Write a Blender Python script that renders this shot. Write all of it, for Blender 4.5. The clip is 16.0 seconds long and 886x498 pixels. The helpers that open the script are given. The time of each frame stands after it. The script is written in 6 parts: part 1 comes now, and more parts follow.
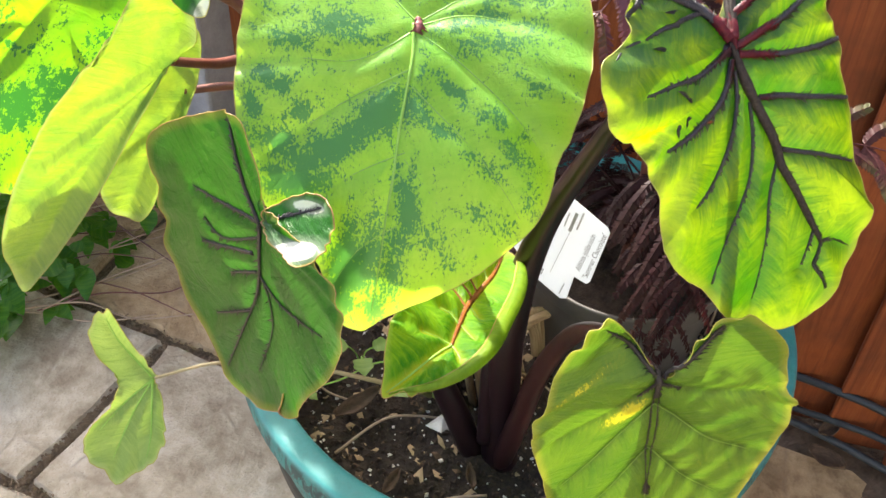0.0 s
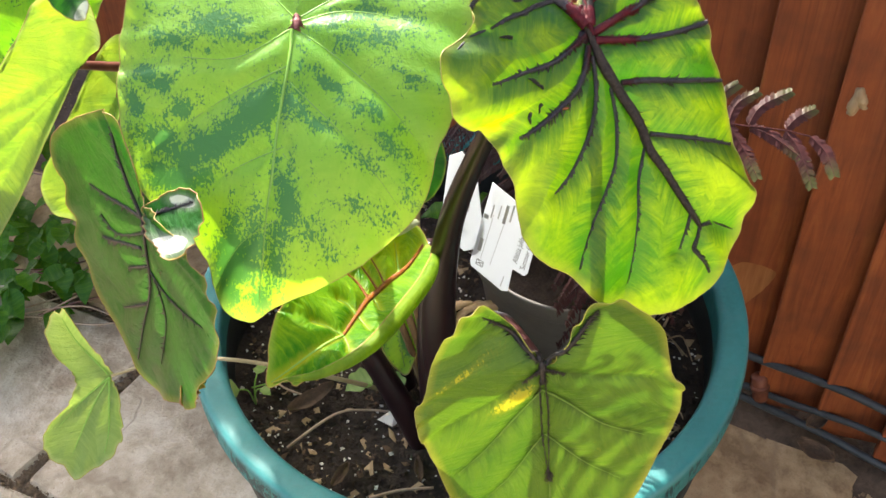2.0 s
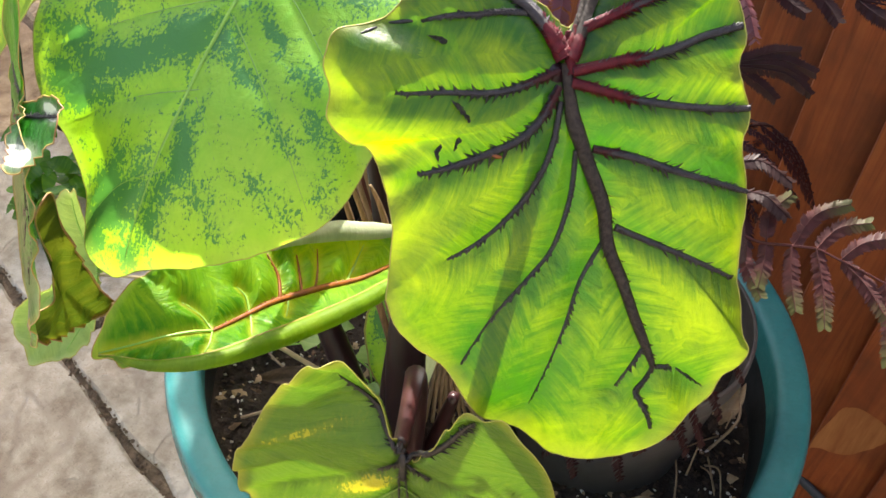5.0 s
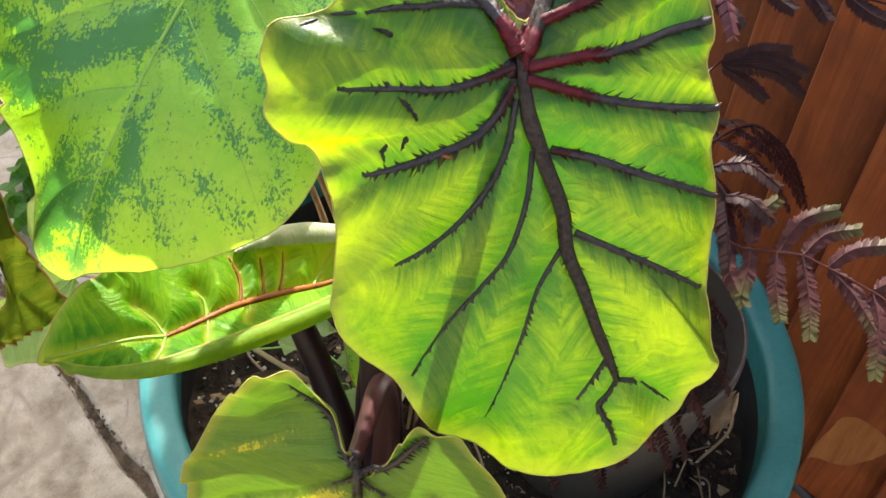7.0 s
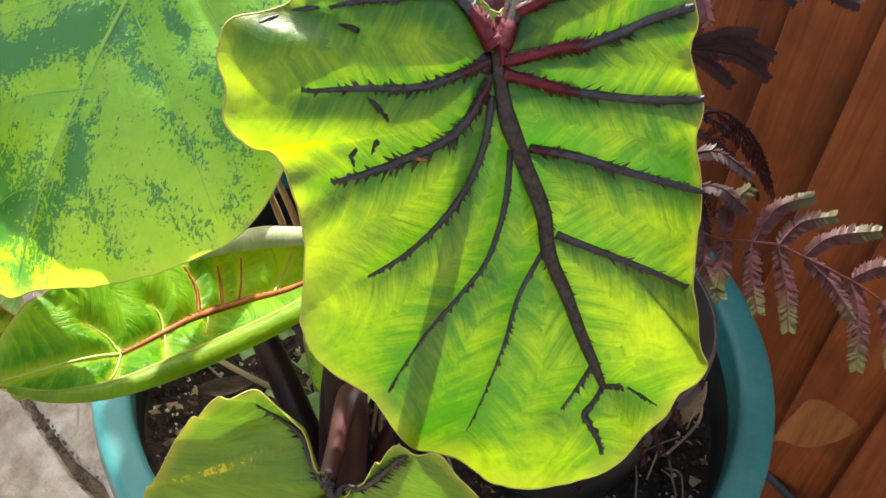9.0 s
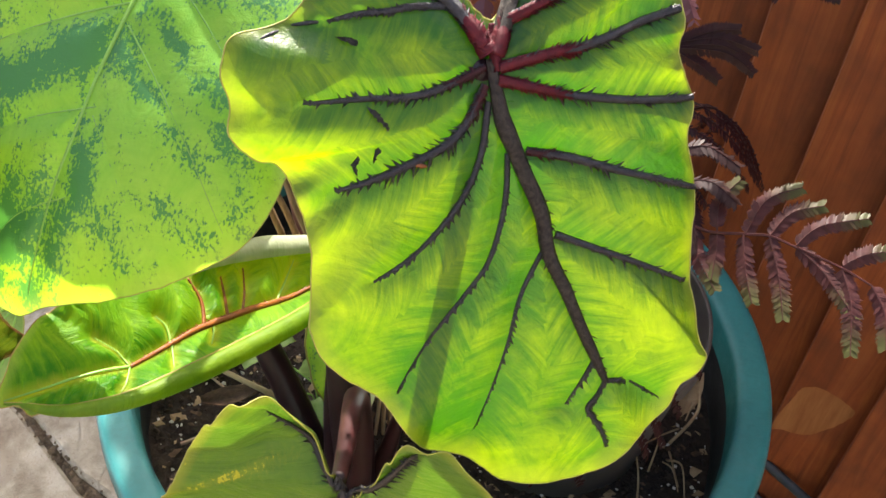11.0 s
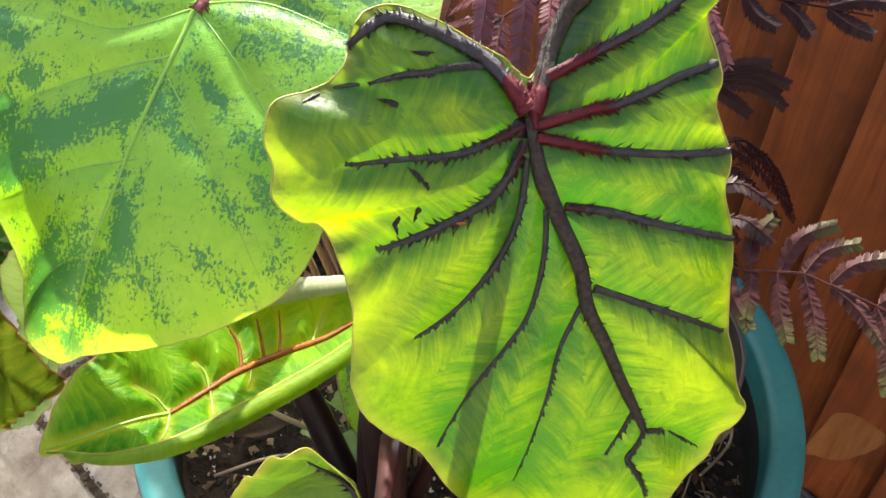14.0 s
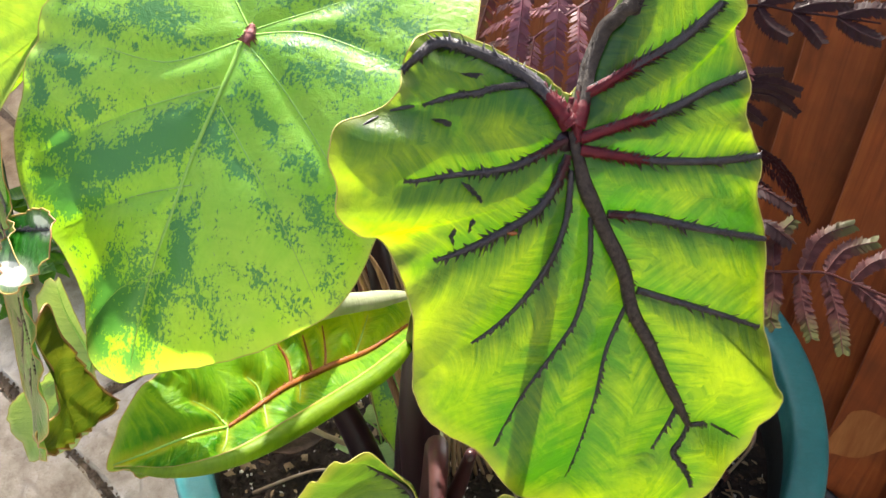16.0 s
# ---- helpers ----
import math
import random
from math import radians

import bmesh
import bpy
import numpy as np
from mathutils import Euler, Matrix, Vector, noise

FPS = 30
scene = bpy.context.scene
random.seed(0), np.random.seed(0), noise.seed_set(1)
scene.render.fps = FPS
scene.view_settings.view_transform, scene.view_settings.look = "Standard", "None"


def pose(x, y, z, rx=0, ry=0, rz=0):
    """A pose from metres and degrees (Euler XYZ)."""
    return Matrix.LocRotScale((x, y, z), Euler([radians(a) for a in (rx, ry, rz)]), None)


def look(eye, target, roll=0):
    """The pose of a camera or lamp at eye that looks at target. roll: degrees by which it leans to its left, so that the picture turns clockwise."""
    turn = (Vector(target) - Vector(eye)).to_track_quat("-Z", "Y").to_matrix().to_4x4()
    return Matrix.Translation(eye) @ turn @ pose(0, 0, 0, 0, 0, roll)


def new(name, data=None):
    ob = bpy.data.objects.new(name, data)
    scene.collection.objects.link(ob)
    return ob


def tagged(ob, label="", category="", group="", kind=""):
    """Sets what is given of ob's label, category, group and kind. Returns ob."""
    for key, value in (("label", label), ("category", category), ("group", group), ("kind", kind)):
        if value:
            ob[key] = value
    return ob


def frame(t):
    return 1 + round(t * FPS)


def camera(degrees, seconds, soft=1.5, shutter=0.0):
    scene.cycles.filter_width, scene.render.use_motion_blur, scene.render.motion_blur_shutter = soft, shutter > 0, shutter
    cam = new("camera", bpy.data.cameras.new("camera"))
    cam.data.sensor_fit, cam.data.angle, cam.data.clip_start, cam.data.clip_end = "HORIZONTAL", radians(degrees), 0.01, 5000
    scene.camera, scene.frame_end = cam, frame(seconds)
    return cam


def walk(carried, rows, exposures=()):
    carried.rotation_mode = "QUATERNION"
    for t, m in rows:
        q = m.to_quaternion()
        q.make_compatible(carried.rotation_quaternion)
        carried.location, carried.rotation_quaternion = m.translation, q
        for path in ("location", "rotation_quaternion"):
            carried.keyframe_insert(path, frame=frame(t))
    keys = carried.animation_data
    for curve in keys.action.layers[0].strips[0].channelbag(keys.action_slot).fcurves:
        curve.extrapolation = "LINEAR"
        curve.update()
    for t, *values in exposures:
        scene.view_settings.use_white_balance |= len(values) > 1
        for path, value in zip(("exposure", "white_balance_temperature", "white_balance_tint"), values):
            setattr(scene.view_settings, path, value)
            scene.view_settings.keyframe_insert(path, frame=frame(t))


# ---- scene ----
cam = camera(44.2, 16.0)
METRES, EYE, TILT, LEAN, TURN = 0.567, 1.24, -45.3, -1.6, 0.0
ROWS = [
    (0.0, 0.0, 0.0, 0.0, 0.0, 0.0, -0.0),
    (0.5, 0.0313, -0.0176, -0.0168, 0.62, -0.4, 0.6),
    (1.0, 0.0766, -0.0276, -0.038, 1.28, -0.54, 0.78),
    (1.5, 0.1542, -0.0514, -0.0608, 2.23, 0.16, 0.86),
    (2.0, 0.1893, -0.0134, -0.0156, 3.21, 0.21, 1.1),
    (2.5, 0.1935, 0.0403, 0.0109, 3.89, -0.16, 0.62),
    (3.0, 0.2308, 0.123, 0.0313, 5.03, -0.48, -2.24),
    (3.5, 0.3311, 0.2256, 0.057, 7.43, -1.12, -12.92),
    (4.0, 0.3791, 0.2458, 0.0671, 11.49, -2.31, -17.26),
    (6.5, 0.4655, 0.3264, 0.1042, 16.93, -3.3, -19.2),
    (7.0, 0.4594, 0.3293, 0.0999, 16.57, -3.33, -19.18),
    (7.5, 0.4524, 0.3365, 0.0967, 16.99, -3.54, -19.04),
    (8.0, 0.4471, 0.3385, 0.1022, 17.12, -3.71, -18.85),
    (8.5, 0.4424, 0.3578, 0.0969, 16.79, -3.79, -18.58),
    (9.0, 0.4273, 0.3672, 0.1049, 13.6, -3.11, -17.56),
    (11.5, 0.4237, 0.3374, 0.112, 13.13, -2.75, -15.34),
    (12.0, 0.4246, 0.3312, 0.1267, 13.34, -2.38, -15.21),
    (12.5, 0.4096, 0.3221, 0.1176, 13.64, -2.41, -15.32),
    (13.0, 0.3975, 0.3202, 0.1246, 13.9, -2.62, -15.28),
    (13.5, 0.4003, 0.327, 0.1377, 13.98, -2.39, -15.1),
    (14.0, 0.4062, 0.3396, 0.1296, 14.15, -2.53, -15.05),
    (14.5, 0.4073, 0.3125, 0.1324, 14.0, -2.61, -14.96),
    (15.0, 0.4133, 0.2924, 0.1286, 14.02, -1.53, -13.92),
    (15.5, 0.402, 0.2777, 0.1164, 14.1, -1.42, -13.7),
    (16.0, 0.3837, 0.2886, 0.1167, 14.04, -1.51, -12.97),
]
walk(cam, [(t, pose(-0.093, -0.706, EYE, TILT, LEAN, TURN) @ pose(METRES * x, METRES * y, METRES * z, 90 + pitch, roll, yaw)) for t, x, y, z, yaw, pitch, roll in ROWS], [(0.0, 1.90, 6750, 11), (1.5, 1.82, 6750, 11), (3.5, 1.75, 6750, 11), (13.5, 1.72, 6750, 11), (16.0, 1.76, 6750, 11)])

# ---- world, sun, exposure ----
SUN_AZ, SUN_EL = radians(340), radians(40)      # compass angle from +y, clockwise
world = bpy.data.worlds.new("sky")
scene.world = world
world.use_nodes = True
wn = world.node_tree
sky = wn.nodes.new("ShaderNodeTexSky")
sky.sky_type, sky.sun_disc = "NISHITA", False
sky.sun_elevation, sky.sun_rotation = SUN_EL, SUN_AZ
sky.air_density, sky.dust_density, sky.ozone_density = 0.75, 4.0, 0.4     # a bright, slightly hazy sky
wn.links.new(sky.outputs[0], wn.nodes["Background"].inputs[0])
wn.nodes["Background"].inputs[1].default_value = 0.15
sun_dir = Vector((math.sin(SUN_AZ) * math.cos(SUN_EL), math.cos(SUN_AZ) * math.cos(SUN_EL), math.sin(SUN_EL)))
sun = new("sun", bpy.data.lights.new("sun", "SUN"))
sun.data.energy, sun.data.angle, sun.data.color = 4.4, radians(0.53), (1.0, 0.95, 0.87)
sun.matrix_world = look(sun_dir * 8, (0, 0, 0))


# ---- materials ----
def material(name):
    m = bpy.data.materials.new(name)
    m.use_nodes = True
    nt = m.node_tree
    return m, nt, nt.nodes["Principled BSDF"], nt.nodes["Material Output"]


def node(nt, kind, **values):
    n = nt.nodes.new(kind)
    for key, v in values.items():
        if key in n.inputs:
            n.inputs[key].default_value = v
    return n


def noise_tex(nt, vector, scale, detail=4.0, rough=0.55, distort=0.0):
    n = node(nt, "ShaderNodeTexNoise", Scale=scale, Detail=detail, Roughness=rough, Distortion=distort)
    nt.links.new(vector, n.inputs["Vector"])
    return n.outputs["Fac"]


def ramp(nt, fac, *stops):
    r = nt.nodes.new("ShaderNodeValToRGB")
    e = r.color_ramp.elements
    while len(e) < len(stops):
        e.new(0.5)
    for el, (p, c) in zip(e, stops):
        el.position, el.color = p, (*c, 1) if len(c) == 3 else c
    nt.links.new(fac, r.inputs[0])
    return r.outputs[0]


def grey(v):
    return (v, v, v)


def mix(nt, fac, a, b, blend="MIX"):
    n = nt.nodes.new("ShaderNodeMix")
    n.data_type, n.blend_type = "RGBA", blend
    for sock, v in ((n.inputs[0], fac), (n.inputs[6], a), (n.inputs[7], b)):
        if isinstance(v, (int, float)):
            sock.default_value = v
        elif isinstance(v, tuple):
            sock.default_value = (*v, 1)
        else:
            nt.links.new(v, sock)
    return n.outputs[2]


def arith(nt, op, a, b=0.0):
    n = nt.nodes.new("ShaderNodeMath")
    n.operation = op
    for sock, v in zip(n.inputs, (a, b)):
        if isinstance(v, (int, float)):
            sock.default_value = v
        else:
            nt.links.new(v, sock)
    return n.outputs[0]


def bump(nt, bsdf, height, strength, distance):
    b = node(nt, "ShaderNodeBump", Strength=strength, Distance=distance)
    nt.links.new(height, b.inputs["Height"])
    nt.links.new(b.outputs[0], bsdf.inputs["Normal"])
    return b.outputs[0]


def coords(nt, kind="Object", scale=None, rot=None):
    c = nt.nodes.new("ShaderNodeTexCoord").outputs[kind]
    if scale or rot:
        m = nt.nodes.new("ShaderNodeMapping")
        m.inputs["Scale"].default_value = scale or (1, 1, 1)
        m.inputs["Rotation"].default_value = [radians(a) for a in (rot or (0, 0, 0))]
        nt.links.new(c, m.inputs["Vector"])
        c = m.outputs[0]
    return c


def attr(nt, name):
    a = nt.nodes.new("ShaderNodeAttribute")
    a.attribute_name = name
    return a.outputs["Fac"]


def uv_layer(nt, name, scale):
    n = nt.nodes.new("ShaderNodeUVMap")
    n.uv_map = name
    m = nt.nodes.new("ShaderNodeMapping")
    m.inputs["Scale"].default_value = scale
    nt.links.new(n.outputs[0], m.inputs["Vector"])
    return m.outputs[0]


def leaf_material(name, deep, light, through_deep, through_light, edge, sheer=0.5, gloss=0.38, blotch=None, spread=(0.42, 0.62), quilt=0.5, rag_gain=3.6, feather=0.5, spec=0.5, fleck=48, halo=None, relief=0.65):
    """A leaf: mottled green that lets light through; 'blotch' and 'rim' are colour patterns carried by the blade.
    blotch: colour and see-through colour of the patches."""
    m, nt, p, out = material(name)
    uv = coords(nt, "UV")
    base = arith(nt, "ADD", arith(nt, "MULTIPLY", noise_tex(nt, uv, 24, 5, 0.6, 0.8), 0.6), arith(nt, "MULTIPLY", noise_tex(nt, uv, 9, 2, 0.5, 0.6), 0.4))
    fine = noise_tex(nt, uv, 300, 3, 0.6)
    ribs = noise_tex(nt, uv_layer(nt, "ribs", (60, 3.0, 1)), 0.8, 6, 0.66, 0.9)
    f = arith(nt, "ADD", arith(nt, "ADD", arith(nt, "MULTIPLY", base, 0.92 - feather), arith(nt, "MULTIPLY", ribs, feather)), arith(nt, "MULTIPLY", fine, 0.08))
    col = ramp(nt, f, (spread[0], deep), (spread[1], light))
    thr = ramp(nt, f, (spread[0], through_deep), (spread[1], through_light))
    if blotch:
        tint, through_tint = blotch
        rag = arith(nt, "ADD", arith(nt, "MULTIPLY", noise_tex(nt, uv_layer(nt, "ribs", (6.0, 2.0, 1)), fleck * 0.1, 7, 0.6, 0.5), 0.25), arith(nt, "MULTIPLY", noise_tex(nt, uv, fleck, 7, 0.62, 0.3), 0.75))
        rag2 = noise_tex(nt, coords(nt, "UV", (1.0, 1.5, 1), (0, 0, -20)), fleck * 4.4, 6, 0.7, 0.3)
        r = arith(nt, "ADD", arith(nt, "MULTIPLY", arith(nt, "SUBTRACT", rag, 0.5), rag_gain), arith(nt, "MULTIPLY", arith(nt, "SUBTRACT", rag2, 0.5), 0.95 * min(rag_gain, 4.0)))
        k = arith(nt, "ADD", attr(nt, "blotch"), r)
        dark = ramp(nt, k, (0.50, grey(0)), (0.60, grey(1)))
        soft = ramp(nt, arith(nt, "ADD", attr(nt, "blotch"), arith(nt, "MULTIPLY", r, 0.5)), (0.1, grey(0)), (0.7, grey(0.3)))
        col = mix(nt, soft, col, tint)
        col = mix(nt, dark, col, tint)
        thr = mix(nt, soft, thr, through_tint)
        thr = mix(nt, dark, thr, through_tint)
    if halo:
        tint, through_tint, wide, most = halo
        near = arith(nt, "ADD", attr(nt, "off_vein"), arith(nt, "MULTIPLY", arith(nt, "SUBTRACT", ribs, 0.5), wide * 2.2))
        k = arith(nt, "MULTIPLY", ramp(nt, arith(nt, "DIVIDE", near, wide), (0.15, grey(1)), (1.0, grey(0))), most)
        col = mix(nt, k, col, tint)
        thr = mix(nt, k, thr, through_tint)
    rim = ramp(nt, attr(nt, "rim"), (0.93, grey(0)), (1.0, grey(1)))
    col = mix(nt, arith(nt, "MULTIPLY", rim, 0.45), col, edge)
    thr = mix(nt, arith(nt, "MULTIPLY", rim, 0.45), thr, edge)
    nt.links.new(col, p.inputs["Base Color"])
    nt.links.new(ramp(nt, base, (0.3, grey(gloss - 0.06)), (0.7, grey(gloss + 0.08))), p.inputs["Roughness"])
    p.inputs["Specular IOR Level"].default_value = spec
    h = arith(nt, "ADD", arith(nt, "ADD", arith(nt, "MULTIPLY", ribs, quilt), arith(nt, "MULTIPLY", noise_tex(nt, uv, 90, 5, 0.6, 1.0), 0.4)), arith(nt, "MULTIPLY", fine, 0.12))
    normal = bump(nt, p, h, relief, 0.003)
    t = nt.nodes.new("ShaderNodeBsdfTranslucent")
    nt.links.new(thr, t.inputs[0])
    nt.links.new(normal, t.inputs["Normal"])
    mx = nt.nodes.new("ShaderNodeMixShader")
    mx.inputs[0].default_value = sheer
    nt.links.new(p.outputs[0], mx.inputs[1])
    nt.links.new(t.outputs[0], mx.inputs[2])
    nt.links.new(mx.outputs[0], out.inputs[0])
    return m


def plain(name, a, b, rough=0.5, scale=40, bump_s=0.3, bump_d=0.002, stretch=None, metal=0.0, coat=0.0, spec=0.5):
    """A mottled surface between two colours with fine relief."""
    m, nt, p, out = material(name)
    v = coords(nt, "Object", stretch)
    f = arith(nt, "ADD", arith(nt, "MULTIPLY", noise_tex(nt, v, scale, 6, 0.62), 0.7), arith(nt, "MULTIPLY", noise_tex(nt, v, scale * 6, 4, 0.6), 0.3))
    nt.links.new(ramp(nt, f, (0.32, a), (0.68, b)), p.inputs["Base Color"])
    p.inputs["Roughness"].default_value, p.inputs["Metallic"].default_value = rough, metal
    p.inputs["Coat Weight"].default_value = coat
    p.inputs["Specular IOR Level"].default_value = spec
    bump(nt, p, f, bump_s, bump_d)
    return m


M = {}
PATCH = ((0.085, 0.285, 0.095), (0.11, 0.38, 0.04))
M["variegated"] = leaf_material("variegated_leaf", (0.20, 0.55, 0.065), (0.30, 0.66, 0.10), (0.42, 0.82, 0.01), (0.62, 0.93, 0.015), (0.46, 0.62, 0.1), 0.55, 0.36, PATCH, (0.40, 0.62), 0.12, rag_gain=3.4, feather=0.3, fleck=92, spec=0.8)
M["lime"] = leaf_material("sunlit_lime_leaf", (0.12, 0.40, 0.02), (0.20, 0.52, 0.03), (0.28, 0.82, 0.005), (0.50, 0.95, 0.006), (0.4, 0.6, 0.05), 0.62, 0.36, ((0.04, 0.18, 0.05), (0.05, 0.30, 0.02)), (0.40, 0.62), 0.25, rag_gain=5.5, feather=0.25, fleck=60)
M["yellow"] = leaf_material("yellow_leaf", (0.20, 0.32, 0.085), (0.29, 0.41, 0.12), (0.12, 0.27, 0.015), (0.40, 0.55, 0.012), (0.46, 0.54, 0.2), 0.42, 0.42, None, (0.40, 0.62), 0.6, feather=0.3, relief=0.9)
M["masked"] = leaf_material("dark_veined_leaf", (0.020, 0.100, 0.006), (0.15, 0.30, 0.010), (0.055, 0.22, 0.001), (0.375, 0.53, 0.001), (0.34, 0.36, 0.03), 0.55, 0.33, None, (0.41, 0.62), 0.26, feather=0.2, spec=0.8, halo=((0.020, 0.085, 0.014), (0.03, 0.17, 0.003), 0.015, 0.72), relief=0.6)
# the near-white blotch colour paints the sheen of the curled lobe
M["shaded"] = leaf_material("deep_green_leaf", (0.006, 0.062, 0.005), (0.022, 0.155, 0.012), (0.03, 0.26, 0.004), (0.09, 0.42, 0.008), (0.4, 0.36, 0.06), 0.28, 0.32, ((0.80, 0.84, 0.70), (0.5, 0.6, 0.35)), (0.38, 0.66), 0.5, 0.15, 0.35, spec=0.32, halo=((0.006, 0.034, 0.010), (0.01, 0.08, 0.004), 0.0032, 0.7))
M["heart"] = leaf_material("heart_leaf", (0.070, 0.175, 0.012), (0.155, 0.285, 0.020), (0.055, 0.18, 0.008), (0.16, 0.29, 0.012), (0.55, 0.48, 0.06), 0.30, 0.38, ((0.46, 0.46, 0.03), (0.66, 0.60, 0.02)), (0.38, 0.64), 0.8, 2.0, 0.35, fleck=70, halo=((0.03, 0.07, 0.008), (0.03, 0.09, 0.004), 0.005, 0.6))
M["rolled"] = leaf_material("young_leaf", (0.035, 0.19, 0.008), (0.16, 0.38, 0.018), (0.06, 0.33, 0.004), (0.52, 0.76, 0.006), (0.5, 0.6, 0.12), 0.45, 0.32, None, (0.40, 0.6), 0.9, feather=0.4, halo=((0.42, 0.50, 0.05), (0.8, 0.75, 0.02), 0.004, 0.6), relief=0.9, spec=0.2)
M["roll_back"] = leaf_material("young_leaf_back", (0.10, 0.20, 0.010), (0.19, 0.31, 0.016), (0.18, 0.36, 0.004), (0.40, 0.56, 0.008), (0.5, 0.6, 0.2), 0.4, 0.5, None, (0.38, 0.64), 0.8, spec=0.3)
M["small"] = leaf_material("pale_leaf", (0.20, 0.34, 0.08), (0.30, 0.45, 0.12), (0.30, 0.48, 0.06), (0.45, 0.62, 0.1), (0.55, 0.6, 0.25), 0.35, 0.45)
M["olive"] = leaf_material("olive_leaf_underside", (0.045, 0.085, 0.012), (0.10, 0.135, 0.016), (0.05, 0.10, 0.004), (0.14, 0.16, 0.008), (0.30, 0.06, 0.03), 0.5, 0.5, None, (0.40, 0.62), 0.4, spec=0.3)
M["ivy"] = leaf_material("ivy_leaf", (0.022, 0.105, 0.008), (0.075, 0.235, 0.016), (0.10, 0.34, 0.01), (0.26, 0.52, 0.02), (0.2, 0.35, 0.05), 0.36, 0.4, spec=0.3)
M["underside"] = leaf_material("pale_underside", (0.28, 0.33, 0.20), (0.42, 0.46, 0.30), (0.4, 0.5, 0.2), (0.55, 0.62, 0.3), (0.3, 0.2, 0.15), 0.25, 0.5)
M["vein"] = plain("dark_vein", (0.006, 0.006, 0.008), (0.055, 0.050, 0.060), 0.36, 420, 1.0, 0.0014, spec=0.6)
M["vein_black"] = plain("black_vein", (0.006, 0.006, 0.007), (0.03, 0.026, 0.028), 0.40, 420, 0.8, 0.001)
M["vein_red"] = plain("red_vein", (0.05, 0.004, 0.009), (0.16, 0.011, 0.019), 0.55, 260, 0.9, 0.0012, spec=0.3)
M["vein_brown"] = plain("grey_brown_vein", (0.010, 0.008, 0.007), (0.085, 0.066, 0.052), 0.6, 420, 1.0, 0.0016, spec=0.35)
M["vein_maroon"] = plain("maroon_vein", (0.018, 0.005, 0.007), (0.075, 0.012, 0.016), 0.5, 300, 0.9, 0.0012, spec=0.35)
M["vein_rust"] = plain("rust_vein", (0.13, 0.032, 0.006), (0.32, 0.105, 0.012), 0.4, 200, 0.3, 0.001)
M["vein_pale"] = plain("pale_vein", (0.22, 0.46, 0.06), (0.30, 0.54, 0.09), 0.4, 200, 0.3, 0.001)
M["vein_olive"] = plain("olive_vein", (0.13, 0.25, 0.03), (0.19, 0.33, 0.045), 0.45, 200, 0.3, 0.001)
M["margin"] = plain("leaf_margin", (0.30, 0.32, 0.05), (0.44, 0.40, 0.09), 0.45, 120, 0.2, 0.001)
M["margin_red"] = plain("red_leaf_margin", (0.22, 0.05, 0.05), (0.5, 0.42, 0.08), 0.45, 40, 0.2, 0.001)
M["petiole"] = plain("dark_petiole", (0.009, 0.004, 0.006), (0.026, 0.009, 0.012), 0.36, 60, 0.2, 0.001, (1, 1, 0.15))
M["petiole_maroon"] = plain("maroon_petiole", (0.022, 0.007, 0.008), (0.055, 0.018, 0.017), 0.3, 60, 0.2, 0.001, (1, 1, 0.2))
M["navel"] = plain("maroon_navel", (0.20, 0.05, 0.06), (0.32, 0.13, 0.10), 0.45, 200, 0.3, 0.001)
M["petiole_red"] = plain("red_petiole", (0.10, 0.03, 0.03), (0.2, 0.08, 0.05), 0.35, 60, 0.2, 0.001, (1, 1, 0.2))
M["petiole_pale"] = plain("pale_petiole", (0.27, 0.22, 0.11), (0.40, 0.34, 0.19), 0.45, 60, 0.2, 0.001)
M["card"] = plain("white_card", (0.78, 0.78, 0.77), (0.85, 0.85, 0.84), 0.32, 30, 0.05, 0.0005)
nt = M["card"].node_tree
thin = nt.nodes.new("ShaderNodeBsdfTranslucent")
thin.inputs[0].default_value = (0.82, 0.87, 0.92, 1)
blend = nt.nodes.new("ShaderNodeMixShader")
blend.inputs[0].default_value = 0.62
nt.links.new(nt.nodes["Principled BSDF"].outputs[0], blend.inputs[1])
nt.links.new(thin.outputs[0], blend.inputs[2])
nt.links.new(blend.outputs[0], nt.nodes["Material Output"].inputs[0])
M["ink"] = plain("grey_ink", (0.10, 0.10, 0.10), (0.2, 0.2, 0.2), 0.6, 60, 0.0, 0.0005)
M["ink_pale"] = plain("pale_grey_ink", (0.42, 0.42, 0.42), (0.5, 0.5, 0.5), 0.6, 60, 0.0, 0.0005)
M["plastic"] = plain("grey_plastic", (0.070, 0.064, 0.058), (0.105, 0.096, 0.086), 0.5, 50, 0.15, 0.001)
M["soil"] = plain("potting_soil", (0.009, 0.0065, 0.005), (0.062, 0.042, 0.028), 0.9, 60, 1.0, 0.01)
M["crumb"] = plain("soil_crumb", (0.009, 0.006, 0.005), (0.085, 0.055, 0.036), 0.9, 120, 0.8, 0.003)
M["bark"] = plain("bark_chip", (0.045, 0.026, 0.015), (0.17, 0.105, 0.058), 0.8, 60, 0.6, 0.003, (1, 1, 4))
M["perlite"] = plain("perlite", (0.62, 0.58, 0.5), (0.82, 0.8, 0.74), 0.85, 120, 0.6, 0.002)
M["straw"] = plain("dry_straw", (0.24, 0.15, 0.07), (0.5, 0.38, 0.22), 0.65, 50, 0.6, 0.002, (1, 1, 0.1))
M["dead_stalk"] = plain("dead_stalk", (0.09, 0.045, 0.018), (0.42, 0.27, 0.13), 0.65, 150, 0.8, 0.002, (1, 1, 0.06))
